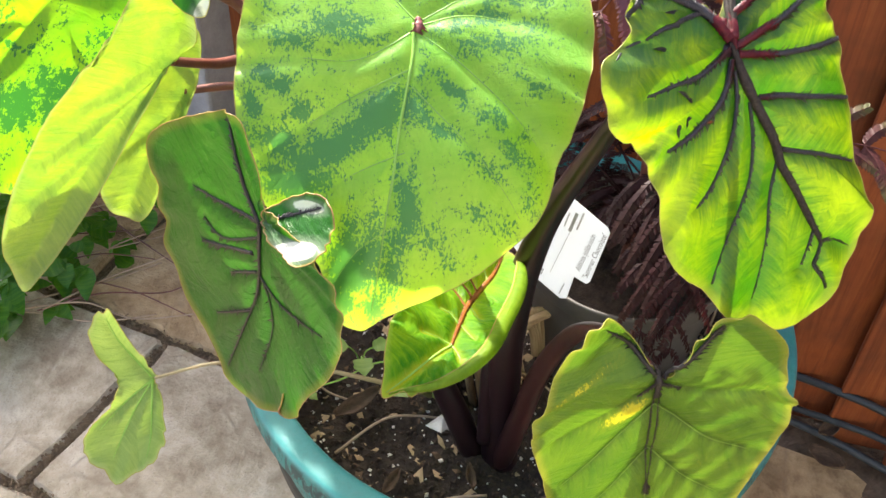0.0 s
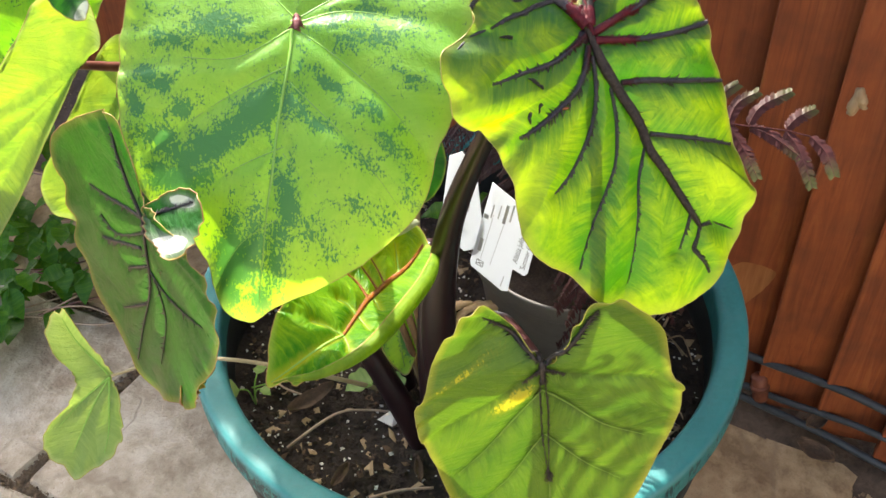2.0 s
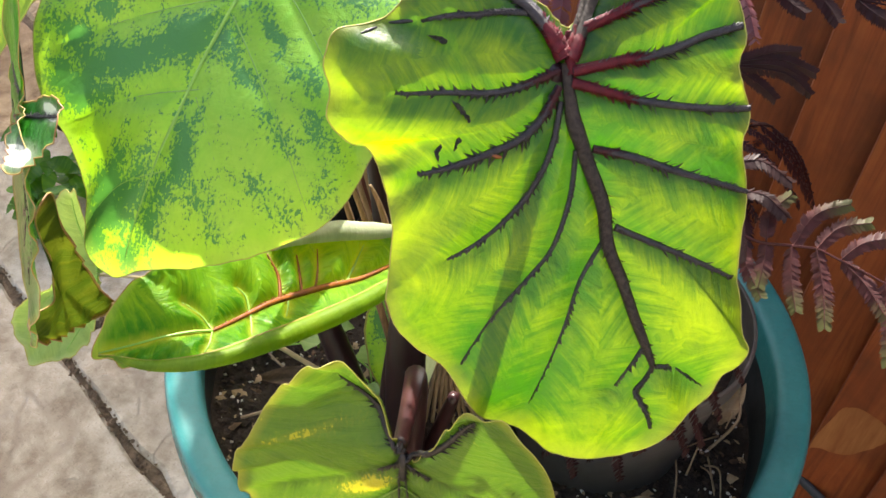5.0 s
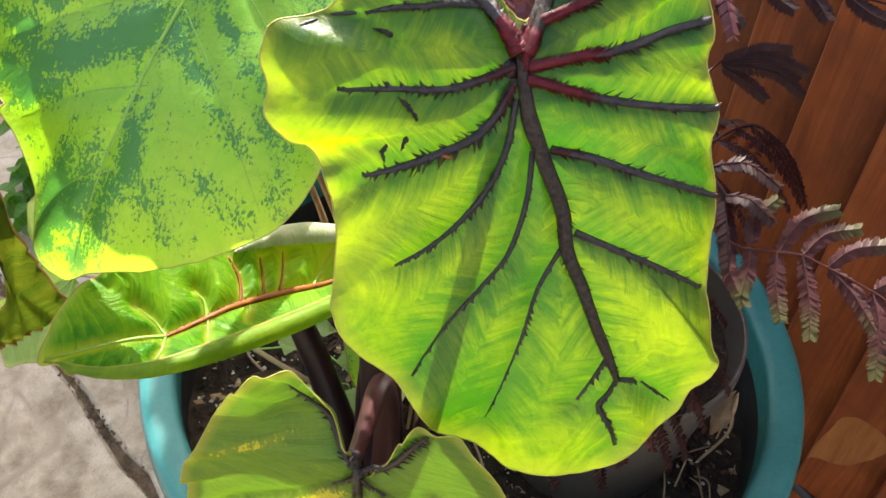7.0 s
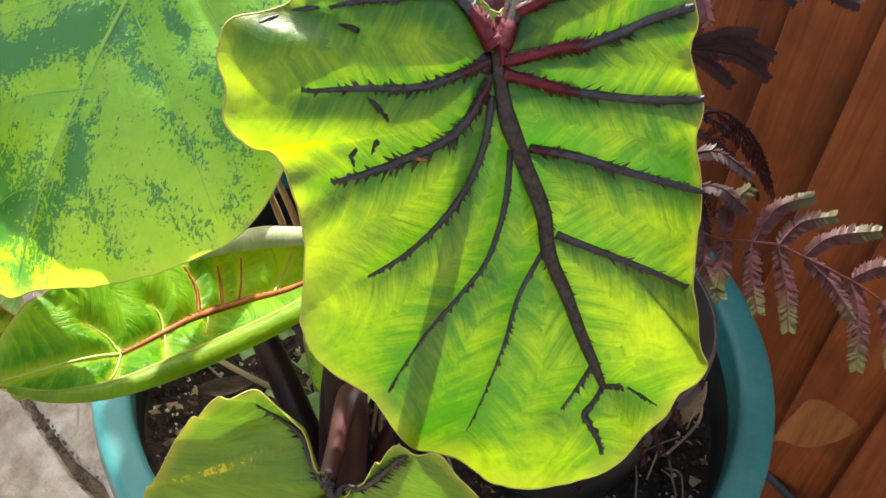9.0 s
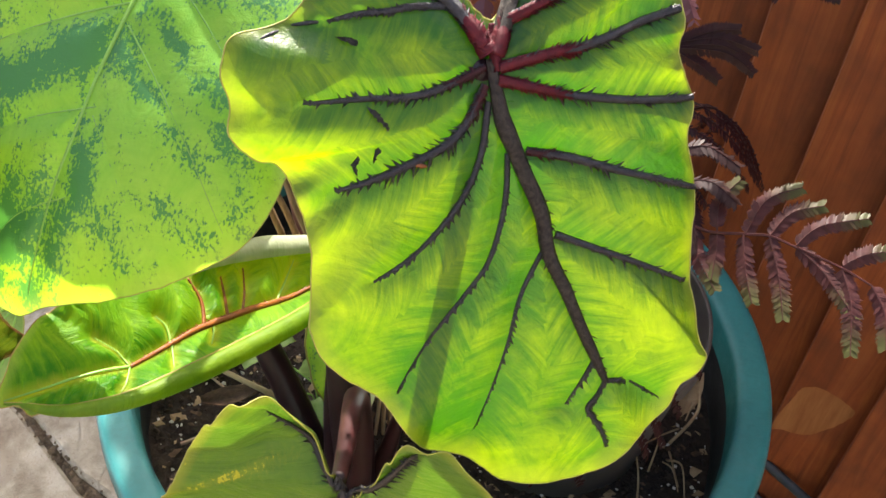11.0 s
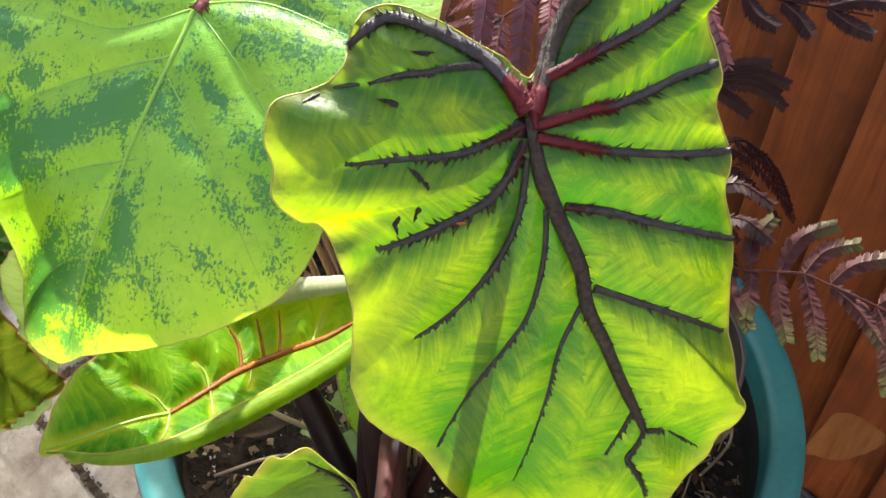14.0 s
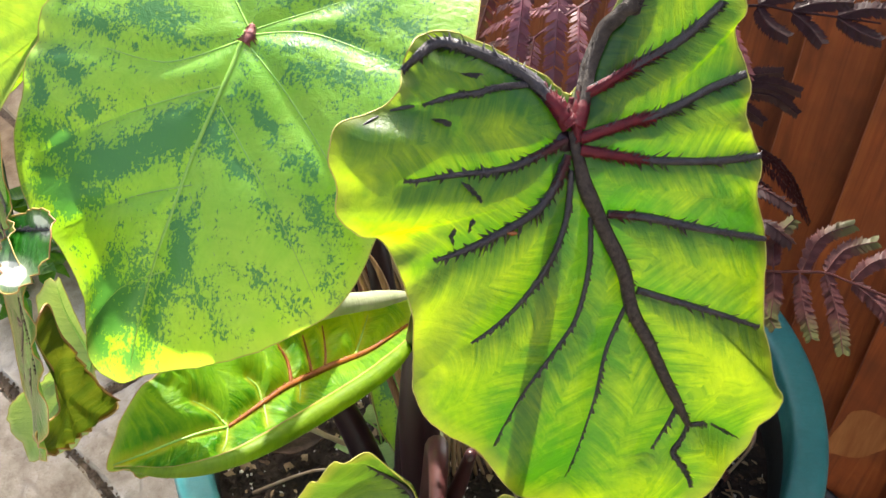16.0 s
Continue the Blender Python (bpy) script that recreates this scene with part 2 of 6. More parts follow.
# near-black colour for the pot's inner wall
M["stained"] = plain("dark_lining_glaze", (0.008, 0.009, 0.009), (0.028, 0.034, 0.034), 0.6, 40, 0.5, 0.002)
M["twig"] = plain("pale_twig", (0.28, 0.19, 0.12), (0.46, 0.36, 0.26), 0.7, 60, 0.4, 0.001)
M["dirt"] = plain("garden_dirt", (0.04, 0.027, 0.018), (0.15, 0.105, 0.07), 0.95, 22, 1.0, 0.012)
M["mortar"] = plain("mortar", (0.085, 0.058, 0.034), (0.34, 0.245, 0.15), 0.95, 48, 1.0, 0.02)
M["cable"] = plain("grey_cable", (0.022, 0.028, 0.032), (0.05, 0.06, 0.065), 0.45, 60, 0.1, 0.001)
M["copper"] = plain("copper_band", (0.10, 0.030, 0.016), (0.22, 0.075, 0.04), 0.5, 60, 0.3, 0.001, metal=0.3)
M["pale_wood"] = plain("pale_wood", (0.25, 0.085, 0.024), (0.44, 0.19, 0.06), 0.7, 60, 0.5, 0.002, (1, 1, 0.1))
M["concrete"] = plain("concrete", (0.30, 0.29, 0.28), (0.44, 0.43, 0.42), 0.9, 30, 0.6, 0.004)
M["render_coat"] = plain("bounce_wall_render", (0.20, 0.19, 0.175), (0.28, 0.27, 0.25), 0.9, 14, 0.5, 0.004)


def glaze_material():
    m, nt, p, out = material("teal_glaze")
    v = coords(nt)
    big, fine = noise_tex(nt, v, 9, 5, 0.6), noise_tex(nt, v, 70, 6, 0.7)
    col = ramp(nt, big, (0.3, (0.020, 0.170, 0.172)), (0.7, (0.042, 0.255, 0.248)))
    runs = noise_tex(nt, coords(nt, "Object", (1, 1, 0.35)), 130, 6, 0.7, 0.8)
    worn = arith(nt, "MULTIPLY", ramp(nt, arith(nt, "ADD", runs, arith(nt, "MULTIPLY", arith(nt, "SUBTRACT", big, 0.5), 0.35)), (0.50, grey(0)), (0.525, grey(1))), attr(nt, "worn"))
    col = mix(nt, worn, col, (0.014, 0.040, 0.048))
    col = mix(nt, arith(nt, "MULTIPLY", attr(nt, "crest"), 0.35), col, (0.15, 0.31, 0.32))     # glaze thins and pales along the arrises
    dust = ramp(nt, fine, (0.50, grey(0)), (0.72, grey(0.18)))
    col = mix(nt, dust, col, (0.15, 0.28, 0.28))
    nt.links.new(col, p.inputs["Base Color"])
    nt.links.new(ramp(nt, fine, (0.3, grey(0.36)), (0.7, grey(0.58))), p.inputs["Roughness"])
    h = arith(nt, "SUBTRACT", arith(nt, "MULTIPLY", fine, 0.5), worn)
    p.inputs["Specular IOR Level"].default_value = 0.3
    bump(nt, p, h, 0.4, 0.002)
    return m


def slab_material(name, warm_stops, cool_stops):
    m, nt, p, out = material(name)
    info = nt.nodes.new("ShaderNodeObjectInfo").outputs["Random"]
    v = coords(nt, "Object")
    big, mid, fine = noise_tex(nt, v, 5, 5, 0.6, 0.5), noise_tex(nt, v, 24, 7, 0.68), noise_tex(nt, v, 190, 5, 0.7)
    f = arith(nt, "ADD", arith(nt, "MULTIPLY", big, 0.5), arith(nt, "MULTIPLY", mid, 0.5))
    warm = ramp(nt, f, *zip((0.40, 0.50, 0.61), warm_stops))
    cool = ramp(nt, f, *zip((0.40, 0.50, 0.61), cool_stops))
    col = mix(nt, info, warm, cool)
    speck = ramp(nt, fine, (0.56, grey(0)), (0.70, grey(0.45)))
    col = mix(nt, speck, col, (0.17, 0.115, 0.075))
    split = arith(nt, "ABSOLUTE", arith(nt, "SUBTRACT", noise_tex(nt, v, 2.4, 3, 0.5, 1.2), 0.5))
    pits = arith(nt, "MULTIPLY", ramp(nt, split, (0.001, grey(0.4)), (0.009, grey(0))), ramp(nt, mid, (0.44, grey(0)), (0.54, grey(1))))
    col = mix(nt, pits, col, (0.15, 0.10, 0.065))
    nt.links.new(col, p.inputs["Base Color"])
    p.inputs["Roughness"].default_value = 0.85
    h = arith(nt, "ADD", arith(nt, "MULTIPLY", mid, 0.8), arith(nt, "MULTIPLY", fine, 0.2))
    h = arith(nt, "SUBTRACT", h, arith(nt, "MULTIPLY", pits, 0.4))
    bump(nt, p, h, 0.9, 0.009)
    return m


def board_material():
    m, nt, p, out = material("stained_fence_wood")
    info = nt.nodes.new("ShaderNodeObjectInfo").outputs["Random"]
    c = coords(nt, "Object", (1, 1, 0.06))
    shift = nt.nodes.new("ShaderNodeVectorMath")
    shift.operation = "ADD"
    nt.links.new(c, shift.inputs[0])
    cmb = nt.nodes.new("ShaderNodeCombineXYZ")
    nt.links.new(arith(nt, "MULTIPLY", info, 40.0), cmb.inputs[0])
    nt.links.new(cmb.outputs[0], shift.inputs[1])
    v = shift.outputs[0]
    grain, fine = noise_tex(nt, v, 60, 6, 0.65, 1.6), noise_tex(nt, v, 320, 4, 0.6)
    blot = noise_tex(nt, coords(nt), 9, 4, 0.6)
    col = ramp(nt, grain, (0.28, (0.18, 0.037, 0.008)), (0.5, (0.325, 0.078, 0.017)), (0.75, (0.42, 0.128, 0.030)))
    col = mix(nt, ramp(nt, blot, (0.35, grey(0.55)), (0.65, grey(0.0))), col, (0.07, 0.02, 0.01))
    col = mix(nt, ramp(nt, fine, (0.66, grey(0)), (0.74, grey(0.5))), col, (0.06, 0.018, 0.008))
    nt.links.new(col, p.inputs["Base Color"])
    p.inputs["Roughness"].default_value = 0.6
    bump(nt, p, arith(nt, "ADD", grain, arith(nt, "MULTIPLY", fine, 0.5)), 0.45, 0.003)
    return m


def frond_material(name, near, tip, sheer=0.12, spec=0.22):
    """Bronze leaflets that turn green towards the pinna's end and let a little red light through."""
    m, nt, p, out = material(name)
    f = noise_tex(nt, coords(nt), 160, 5, 0.6)
    base = ramp(nt, f, (0.3, tuple(c * 0.6 for c in near)), (0.7, tuple(c * 1.5 for c in near)))
    col = mix(nt, ramp(nt, arith(nt, "ADD", attr(nt, "tip"), arith(nt, "MULTIPLY", arith(nt, "SUBTRACT", f, 0.5), 0.6)), (0.55, grey(0)), (0.95, grey(1))), base, tip)
    nt.links.new(col, p.inputs["Base Color"])
    p.inputs["Roughness"].default_value = 0.5
    p.inputs["Specular IOR Level"].default_value = spec
    t = nt.nodes.new("ShaderNodeBsdfTranslucent")
    t.inputs[0].default_value = (0.20, 0.02, 0.03, 1)
    mx = nt.nodes.new("ShaderNodeMixShader")
    mx.inputs[0].default_value = sheer
    nt.links.new(p.outputs[0], mx.inputs[1])
    nt.links.new(t.outputs[0], mx.inputs[2])
    nt.links.new(mx.outputs[0], out.inputs[0])
    return m


M["frond"] = frond_material("bronze_frond", (0.024, 0.008, 0.009), (0.030, 0.014, 0.012))
M["frond_wine"] = frond_material("wine_red_frond", (0.13, 0.026, 0.040), (0.13, 0.040, 0.042), 0.25, 0.8)
M["frond_green"] = frond_material("green_bronze_frond", (0.066, 0.021, 0.020), (0.075, 0.078, 0.024))
M["glaze"], M["board"] = glaze_material(), board_material()
BROWN = ((0.21, 0.122, 0.055), (0.40, 0.262, 0.135), (0.54, 0.39, 0.225))
BUFF = ((0.25, 0.175, 0.09), (0.45, 0.345, 0.195), (0.57, 0.465, 0.29))
PALE = ((0.27, 0.215, 0.145), (0.46, 0.395, 0.285), (0.64, 0.59, 0.47))
M["slab"], M["slab_pale"] = slab_material("brown_sandstone_slab", BROWN, BUFF), slab_material("pale_sandstone_slab", PALE, PALE)


# ---- mesh helpers ----
def mesh_object(name, verts, faces, mat, parent=None, label="", smooth=True):
    me = bpy.data.meshes.new(name)
    me.from_pydata([tuple(v) for v in verts], [], faces)
    me.update()
    if smooth:
        me.polygons.foreach_set("use_smooth", [True] * len(me.polygons))
    me.materials.append(mat)
    ob = new(name, me)
    ob.parent = parent
    if label:
        tagged(ob, label)
    return ob


def thing(name, label, category, at=(0, 0, 0), group="", kind=""):
    ob = new(name)
    ob.location = at
    ob.empty_display_size = 0.05
    bpy.context.view_layer.update()
    return tagged(ob, label, category, group, kind)


def attach(ob, parent):
    """Parent ob, whose mesh is in world coordinates, to a thing that stands elsewhere."""
    ob.parent = parent
    ob.matrix_parent_inverse = Matrix.Translation(parent.location).inverted()
    return ob


def spline(points, per=6, closed=False):
    """A smooth curve through points (Catmull-Rom)."""
    P = np.array(points, float)
    n = len(P)
    out = []
    for i in range(n if closed else n - 1):
        if closed:
            a, b, c, d = P[(i - 1) % n], P[i], P[(i + 1) % n], P[(i + 2) % n]
        else:
            a, b, c, d = P[max(i - 1, 0)], P[i], P[i + 1], P[min(i + 2, n - 1)]
        for s in np.arange(per) / per:
            out.append(0.5 * (2 * b + (c - a) * s + (2 * a - 5 * b + 4 * c - d) * s * s + (3 * b - 3 * c + d - a) * s ** 3))
    if not closed:
        out.append(P[-1])
    return np.array(out)


def tube_data(path, radii, sides=8, flat=1.0, up=None, start=0, closed=False):
    """Vertices and faces of a tube round a path; flat squeezes it along 'up'."""
    path = np.array(path, float)
    n = len(path)
    radii = np.interp(np.linspace(0, 1, n), np.linspace(0, 1, len(radii)), radii)
    verts, faces = [], []
    ref = np.array(up if up is not None else (0.13, 0.21, 0.97))
    for i in range(n):
        t = path[(i + 1) % n] - path[i - 1] if closed else path[min(i + 1, n - 1)] - path[max(i - 1, 0)]
        t = t / (np.linalg.norm(t) + 1e-9)
        side = np.cross(t, ref)
        side = side / (np.linalg.norm(side) + 1e-9)
        top = np.cross(side, t)
        for k in range(sides):
            a = 2 * math.pi * k / sides
            verts.append(path[i] + radii[i] * (side * math.cos(a) + top * math.sin(a) * flat))
    for i in range(n if closed else n - 1):
        j = (i + 1) % n
        for k in range(sides):
            q = (k + 1) % sides
            faces.append((start + i * sides + k, start + i * sides + q, start + j * sides + q, start + j * sides + k))
    if not closed:
        faces.append(tuple(start + k for k in range(sides))[::-1])
        faces.append(tuple(start + (n - 1) * sides + k for k in range(sides)))
    return verts, faces


def tube(name, points, radii, mat, parent=None, label="", sides=10, per=6, flat=1.0, up=None):
    v, f = tube_data(spline(points, per), radii, sides, flat, up)
    return mesh_object(name, v, f, mat, parent, label)


def lathe(name, profile, mat, parent=None, label="", sides=96, centre=(0, 0), wobble=0.0):
    """A turned body from (radius, height) pairs."""
    verts, faces = [], []
    for r, z in profile:
        for k in range(sides):
            a = 2 * math.pi * k / sides
            w = 1 + wobble * noise.noise((math.cos(a) * 1.5, math.sin(a) * 1.5, z * 6))
            verts.append((centre[0] + r * w * math.cos(a), centre[1] + r * w * math.sin(a), z))
    for i in range(len(profile) - 1):
        for k in range(sides):
            q = (k + 1) % sides
            faces.append((i * sides + k, i * sides + q, (i + 1) * sides + q, (i + 1) * sides + k))
    return mesh_object(name, verts, faces, mat, parent, label)


def box_data(centre, size, turn=None, start=0):
    c, s = np.array(centre, float), np.array(size, float) / 2
    R = np.array(turn) if turn is not None else np.eye(3)
    verts = [c + R @ (s * np.array((x, y, z))) for x in (-1, 1) for y in (-1, 1) for z in (-1, 1)]
    faces = [tuple(start + i for i in f) for f in ((0, 1, 3, 2), (4, 6, 7, 5), (0, 4, 5, 1), (2, 3, 7, 6), (0, 2, 6, 4), (1, 5, 7, 3))]
    return verts, faces


# ---- leaves ----
class Blade:
    """A leaf blade in its own plane: u runs to the tip, v across, n to the side that is looked at. Lengths in millimetres."""

    def __init__(self, origin, u, n, bow=(0, 0, 0), lift=None, veins=(), furrow=0.0015, ripple=0.0, droop=0.0, power=4, puff=0.6):
        self.o, self.n = np.array(origin), np.array(n) / np.linalg.norm(n)
        u = np.array(u) - self.n * (np.array(u) @ self.n)
        self.u = u / np.linalg.norm(u)
        self.v = np.cross(self.n, self.u)
        self.bow, self.lift, self.furrow, self.ripple, self.droop, self.power = bow, lift, furrow, ripple, droop, power
        self.reach, self.puff = None, puff
        self.lines = [spline(l, 5) / 1000 for l in veins]

    def off_vein(self, a, b):
        best = np.full(len(a), 1.0)
        p = np.stack([a, b], 1)
        for line in self.lines:
            for s, e in zip(line[:-1], line[1:]):
                d = e - s
                k = np.clip(((p - s) @ d) / (d @ d + 1e-12), 0, 1)[:, None]
                best = np.minimum(best, np.linalg.norm(p - s - k * d, axis=1))
        return best

    def along_veins(self, a, b):
        """For every point its distance from each vein and how far along the vein it lies."""
        p = np.stack([a, b], 1)
        D, S = [], []
        for line in self.lines:
            best, run, gone = np.full(len(a), 9.0), np.zeros(len(a)), 0.0
            for i, (s, e) in enumerate(zip(line[:-1], line[1:])):
                d = e - s
                size = np.linalg.norm(d)
                k = ((p - s) @ d) / (d @ d + 1e-12)
                c = np.clip(k, 0, 1)
                dist = np.linalg.norm(p - s - c[:, None] * d, axis=1)
                near = dist < best
                best = np.where(near, dist, best)
                run = np.where(near, gone + size * (k if i == len(line) - 2 else c), run)
                gone += size
            D.append(best)
            S.append(run)
        return np.stack(D, 1), np.stack(S, 1)

    def height(self, a, b, r=None):
        h = self.bow[0] * a * a + self.bow[1] * a * b + self.bow[2] * b * b
        if self.lines:
            d = self.off_vein(a, b)
            h = h - self.furrow * np.exp(-(d / 0.005) ** 2) + self.furrow * self.puff * np.sin(np.clip(d / 0.014, 0, 1) * math.pi / 2)
        if self.ripple:
            h = h + self.ripple * np.array([noise.noise((x * 22, y * 22, 3.1)) for x, y in zip(a, b)])
        if self.lift:
            h = h + self.lift(a, b)
        if r is None and self.reach is not None:
            x, y = a - self.mid[0], b - self.mid[1]
            r = np.clip(np.hypot(x, y) / np.interp(np.arctan2(y, x), *self.reach, period=2 * math.pi), 0, 1)
        if r is not None:
            fall = np.interp(np.arctan2(b - self.mid[1], a - self.mid[0]), *self.droop) if isinstance(self.droop, tuple) else self.droop
            h = h - fall * r ** self.power
            if self.ripple:
                h = h + (r ** 6) * self.ripple * 0.8 * np.sin(np.arctan2(b, a) * 17 + 3 * np.sin(np.arctan2(b, a) * 5))
        return h

    def place(self, a, b, extra=0.0, r=None):
        h = self.height(a, b, r) + extra
        return self.o + np.outer(a, self.u) + np.outer(b, self.v) + np.outer(h, self.n)

    def blade(self, name, outline, mat, parent, label="", centre=(0, 0), rings=22, spots=(), margin=None, margin_r=0.00030, rag=0.0006):
        line = spline(outline, 5, True) / 1000
        c = np.array(centre) / 1000
        for p in line:
            p += (p - c) / np.linalg.norm(p - c) * rag * (noise.noise((p[0] * 130, p[1] * 130, 7.7)) + 0.7 * noise.noise((p[0] * 300, p[1] * 300, 1.3)))
        N = len(line)
        ang = np.arctan2(line[:, 1] - c[1], line[:, 0] - c[0])
        order = np.argsort(ang)
        self.mid, self.reach = c, (ang[order], np.hypot(line[:, 1] - c[1], line[:, 0] - c[0])[order])
        R = np.linspace(0, 1, rings + 1)[1:]
        A = [c[0]] + [c[0] + (p[0] - c[0]) * r for r in R for p in line]
        B = [c[1]] + [c[1] + (p[1] - c[1]) * r for r in R for p in line]
        A, B = np.array(A), np.array(B)
        rr = np.concatenate([[0], np.repeat(R, N)])
        V = self.place(A, B, 0.0, rr)
        F = [(0, 1 + k, 1 + (k + 1) % N) for k in range(N)]
        for i in range(rings - 1):
            for k in range(N):
                q = (k + 1) % N
                F.append((1 + i * N + k, 1 + (i + 1) * N + k, 1 + (i + 1) * N + q, 1 + i * N + q))
        ob = mesh_object(name, V, F, mat, None, label)
        me = ob.data
        lay = me.uv_layers.new(name="leaf")
        idx = np.zeros(len(me.loops), dtype=np.int32)
        me.loops.foreach_get("vertex_index", idx)
        lay.data.foreach_set("uv", np.stack([A[idx], B[idx]], 1).ravel() + 0.5)
        rib = me.uv_layers.new(name="ribs")
        off = np.full(len(A), 0.05)
        if self.lines:
            D, S = self.along_veins(A, B)
            off = D.min(1)
            tot = np.array([l for p in me.polygons for l in (p.loop_total,)])
            face = np.repeat(np.arange(len(tot)), tot)
            mean = np.stack([np.bincount(face, D[idx, j]) / tot for j in range(D.shape[1])], 1)
            pick = mean.argmin(1)[face]
            d, run = D[idx, pick], S[idx, pick]
            rib.data.foreach_set("uv", np.stack([4 * (run - 0.45 * d - 9 * d * d) + pick * 1.37, 12 * d], 1).ravel())
        else:
            th = np.arctan2(B, A * 0.8 - 0.01 + 0.35 * np.abs(B))
            rib.data.foreach_set("uv", np.stack([th[idx] * 0.3, np.hypot(A, B)[idx] * 10], 1).ravel())
        me.attributes.new("off_vein", "FLOAT", "POINT").data.foreach_set("value", off)
        at = me.attributes.new("rim", "FLOAT", "POINT")
        at.data.foreach_set("value", rr)
        sp = np.zeros(len(A))
        for x, y, ra, rb, turn, *gain in spots:
            dx, dy = A * 1000 - x, B * 1000 - y
            ca, sa = math.cos(radians(turn)), math.sin(radians(turn))
            q = ((dx * ca + dy * sa) / ra) ** 2 + ((-dx * sa + dy * ca) / rb) ** 2
            sp = np.maximum(sp, (gain[0] if gain else 1.1) * np.exp(-q * 0.9))
        at = me.attributes.new("blotch", "FLOAT", "POINT")
        at.data.foreach_set("value", sp)
        attach(ob, parent)
        if margin:
            rim = self.place(line[:, 0], line[:, 1], 0.0, np.ones(N))
            v, f = tube_data(rim, [margin_r], 5, closed=True, up=self.n)
            mesh_object("margin", v, f, margin, ob, "thin coloured leaf edge")
        return ob

    def vein(self, pts, radii, mat, parent, spikes=0.0, name="vein", rise=0.0011, label="", proud=0.0):
        line = spline(pts, 10) / 1000
        rad = np.array(radii) / 1000
        P = self.place(line[:, 0], line[:, 1], rise + proud * np.interp(np.linspace(0, 1, len(line)), np.linspace(0, 1, len(rad)), rad))
        sides = 14
        V, F = tube_data(P, rad, sides, 0.7, up=self.n)
        V, F = list(V), list(F)
        for i in range(len(P)):     # lengthwise grooves that wander
            for k in range(sides):
                q = V[i * sides + k]
                g = (0.16 if k % 2 else -0.10) + 0.18 * noise.noise((k * 3.1, i * 0.13, pts[0][0]))
                V[i * sides + k] = q + (q - P[i]) * g
        if spikes:
            rnd = random.Random(len(P) + int(abs(pts[-1][0]) * 13 + abs(pts[-1][1])))
            n = len(P)
            for i in range(2, n - 1):
                for sgn in (-1, 1, -1, 1):
                    if rnd.random() > 0.42:
                        continue
                    t = P[i + 1 if i + 1 < n else i] - P[i - 1]
                    t = t / np.linalg.norm(t)
                    side = np.cross(self.n, t) * sgn
                    r = np.interp(i / n, np.linspace(0, 1, len(rad)), rad)
                    L = spikes / 1000 * rnd.uniform(0.15, 1.0) * (0.4 + 0.9 * math.sin(math.pi * i / n)) + r
                    w = rnd.uniform(0.0005, 0.0017)
                    at = P[i] + (P[i - 1] - P[i]) * rnd.random()
                    tip = at + (side * 0.75 + t * rnd.uniform(0.3, 1.0)) * L + self.n * 0.0014
                    k = len(V)
                    V += [at - t * w, at + t * w, at + self.n * r * 0.6, tip]
                    F += [(k, k + 1, k + 3), (k + 1, k + 2, k + 3), (k + 2, k, k + 3)]
        return mesh_object(name, V, F, mat, parent, label)


def stem(name, pts, radii, mat, parent, label="", sides=12):
    v, f = tube_data(spline(pts, 8), radii, sides)
    return attach(mesh_object(name, v, f, mat, None, label), parent)


# ---- ground ----
A_DIR, C_DIR = np.array((0.903, -0.43)), np.array((0.43, 0.903))     # along and across the rows of slabs


def row_point(a, c):
    return A_DIR * a + C_DIR * c


mesh_object("ground", [(x, y, -0.03) for x, y in ((-40, -40), (40, -40), (40, 40), (-40, 40))], [(0, 1, 2, 3)], M["dirt"], smooth=False)
tagged(bpy.data.objects["ground"], "dark bare garden soil under paving", "ground", kind="structure")
bed = []
for i in range(41):
    for j in range(41):
        p = row_point(-2.0 + i * 0.09, -1.9 + j * 0.0555)
        bed.append((p[0], p[1], -0.007 + 0.005 * noise.noise((p[0] * 14, p[1] * 14, 0))))
mortar = mesh_object("mortar_bed", bed, [(i * 41 + j, (i + 1) * 41 + j, (i + 1) * 41 + j + 1, i * 41 + j + 1) for i in range(40) for j in range(40)], M["mortar"])
tagged(mortar, "sandy grey mortar between paving slabs", "mortar", kind="structure")
pavement = thing("pavement", "worn riven sandstone paving slabs with sandy joints", "pavement", kind="structure")


def slab(corners, mat, thick=0.03):
    """One paving slab with uneven edges and a chamfered top."""
    rnd = random.Random(int(corners[0][0] * 997 + corners[0][1] * 131))
    ring = []
    for k in range(4):
        p, q = np.array(corners[k]), np.array(corners[(k + 1) % 4])
        for s in (0.015, 0.12, 0.25, 0.38, 0.5, 0.62, 0.75, 0.88, 0.985):
            ring.append(p + (q - p) * s + np.array((rnd.uniform(-1, 1), rnd.uniform(-1, 1))) * 0.0045)
    c = sum(ring) / len(ring)
    lift = rnd.uniform(-0.002, 0.002)
    V, F = [], []
    for inset, z in ((0.0, -thick), (0.0, lift - 0.006), (0.006, lift)):
        for p in ring:
            d = c - p
            V.append((*(p + d / np.linalg.norm(d) * inset - c), z))
    n = len(ring)
    for i in range(2):
        F += [(i * n + k, i * n + (k + 1) % n, (i + 1) * n + (k + 1) % n, (i + 1) * n + k) for k in range(n)]
    F.append(tuple(2 * n + k for k in range(n)))
    ob = mesh_object("slab", V, F, mat, pavement, smooth=False)
    ob.location = (c[0], c[1], 0)
    return ob


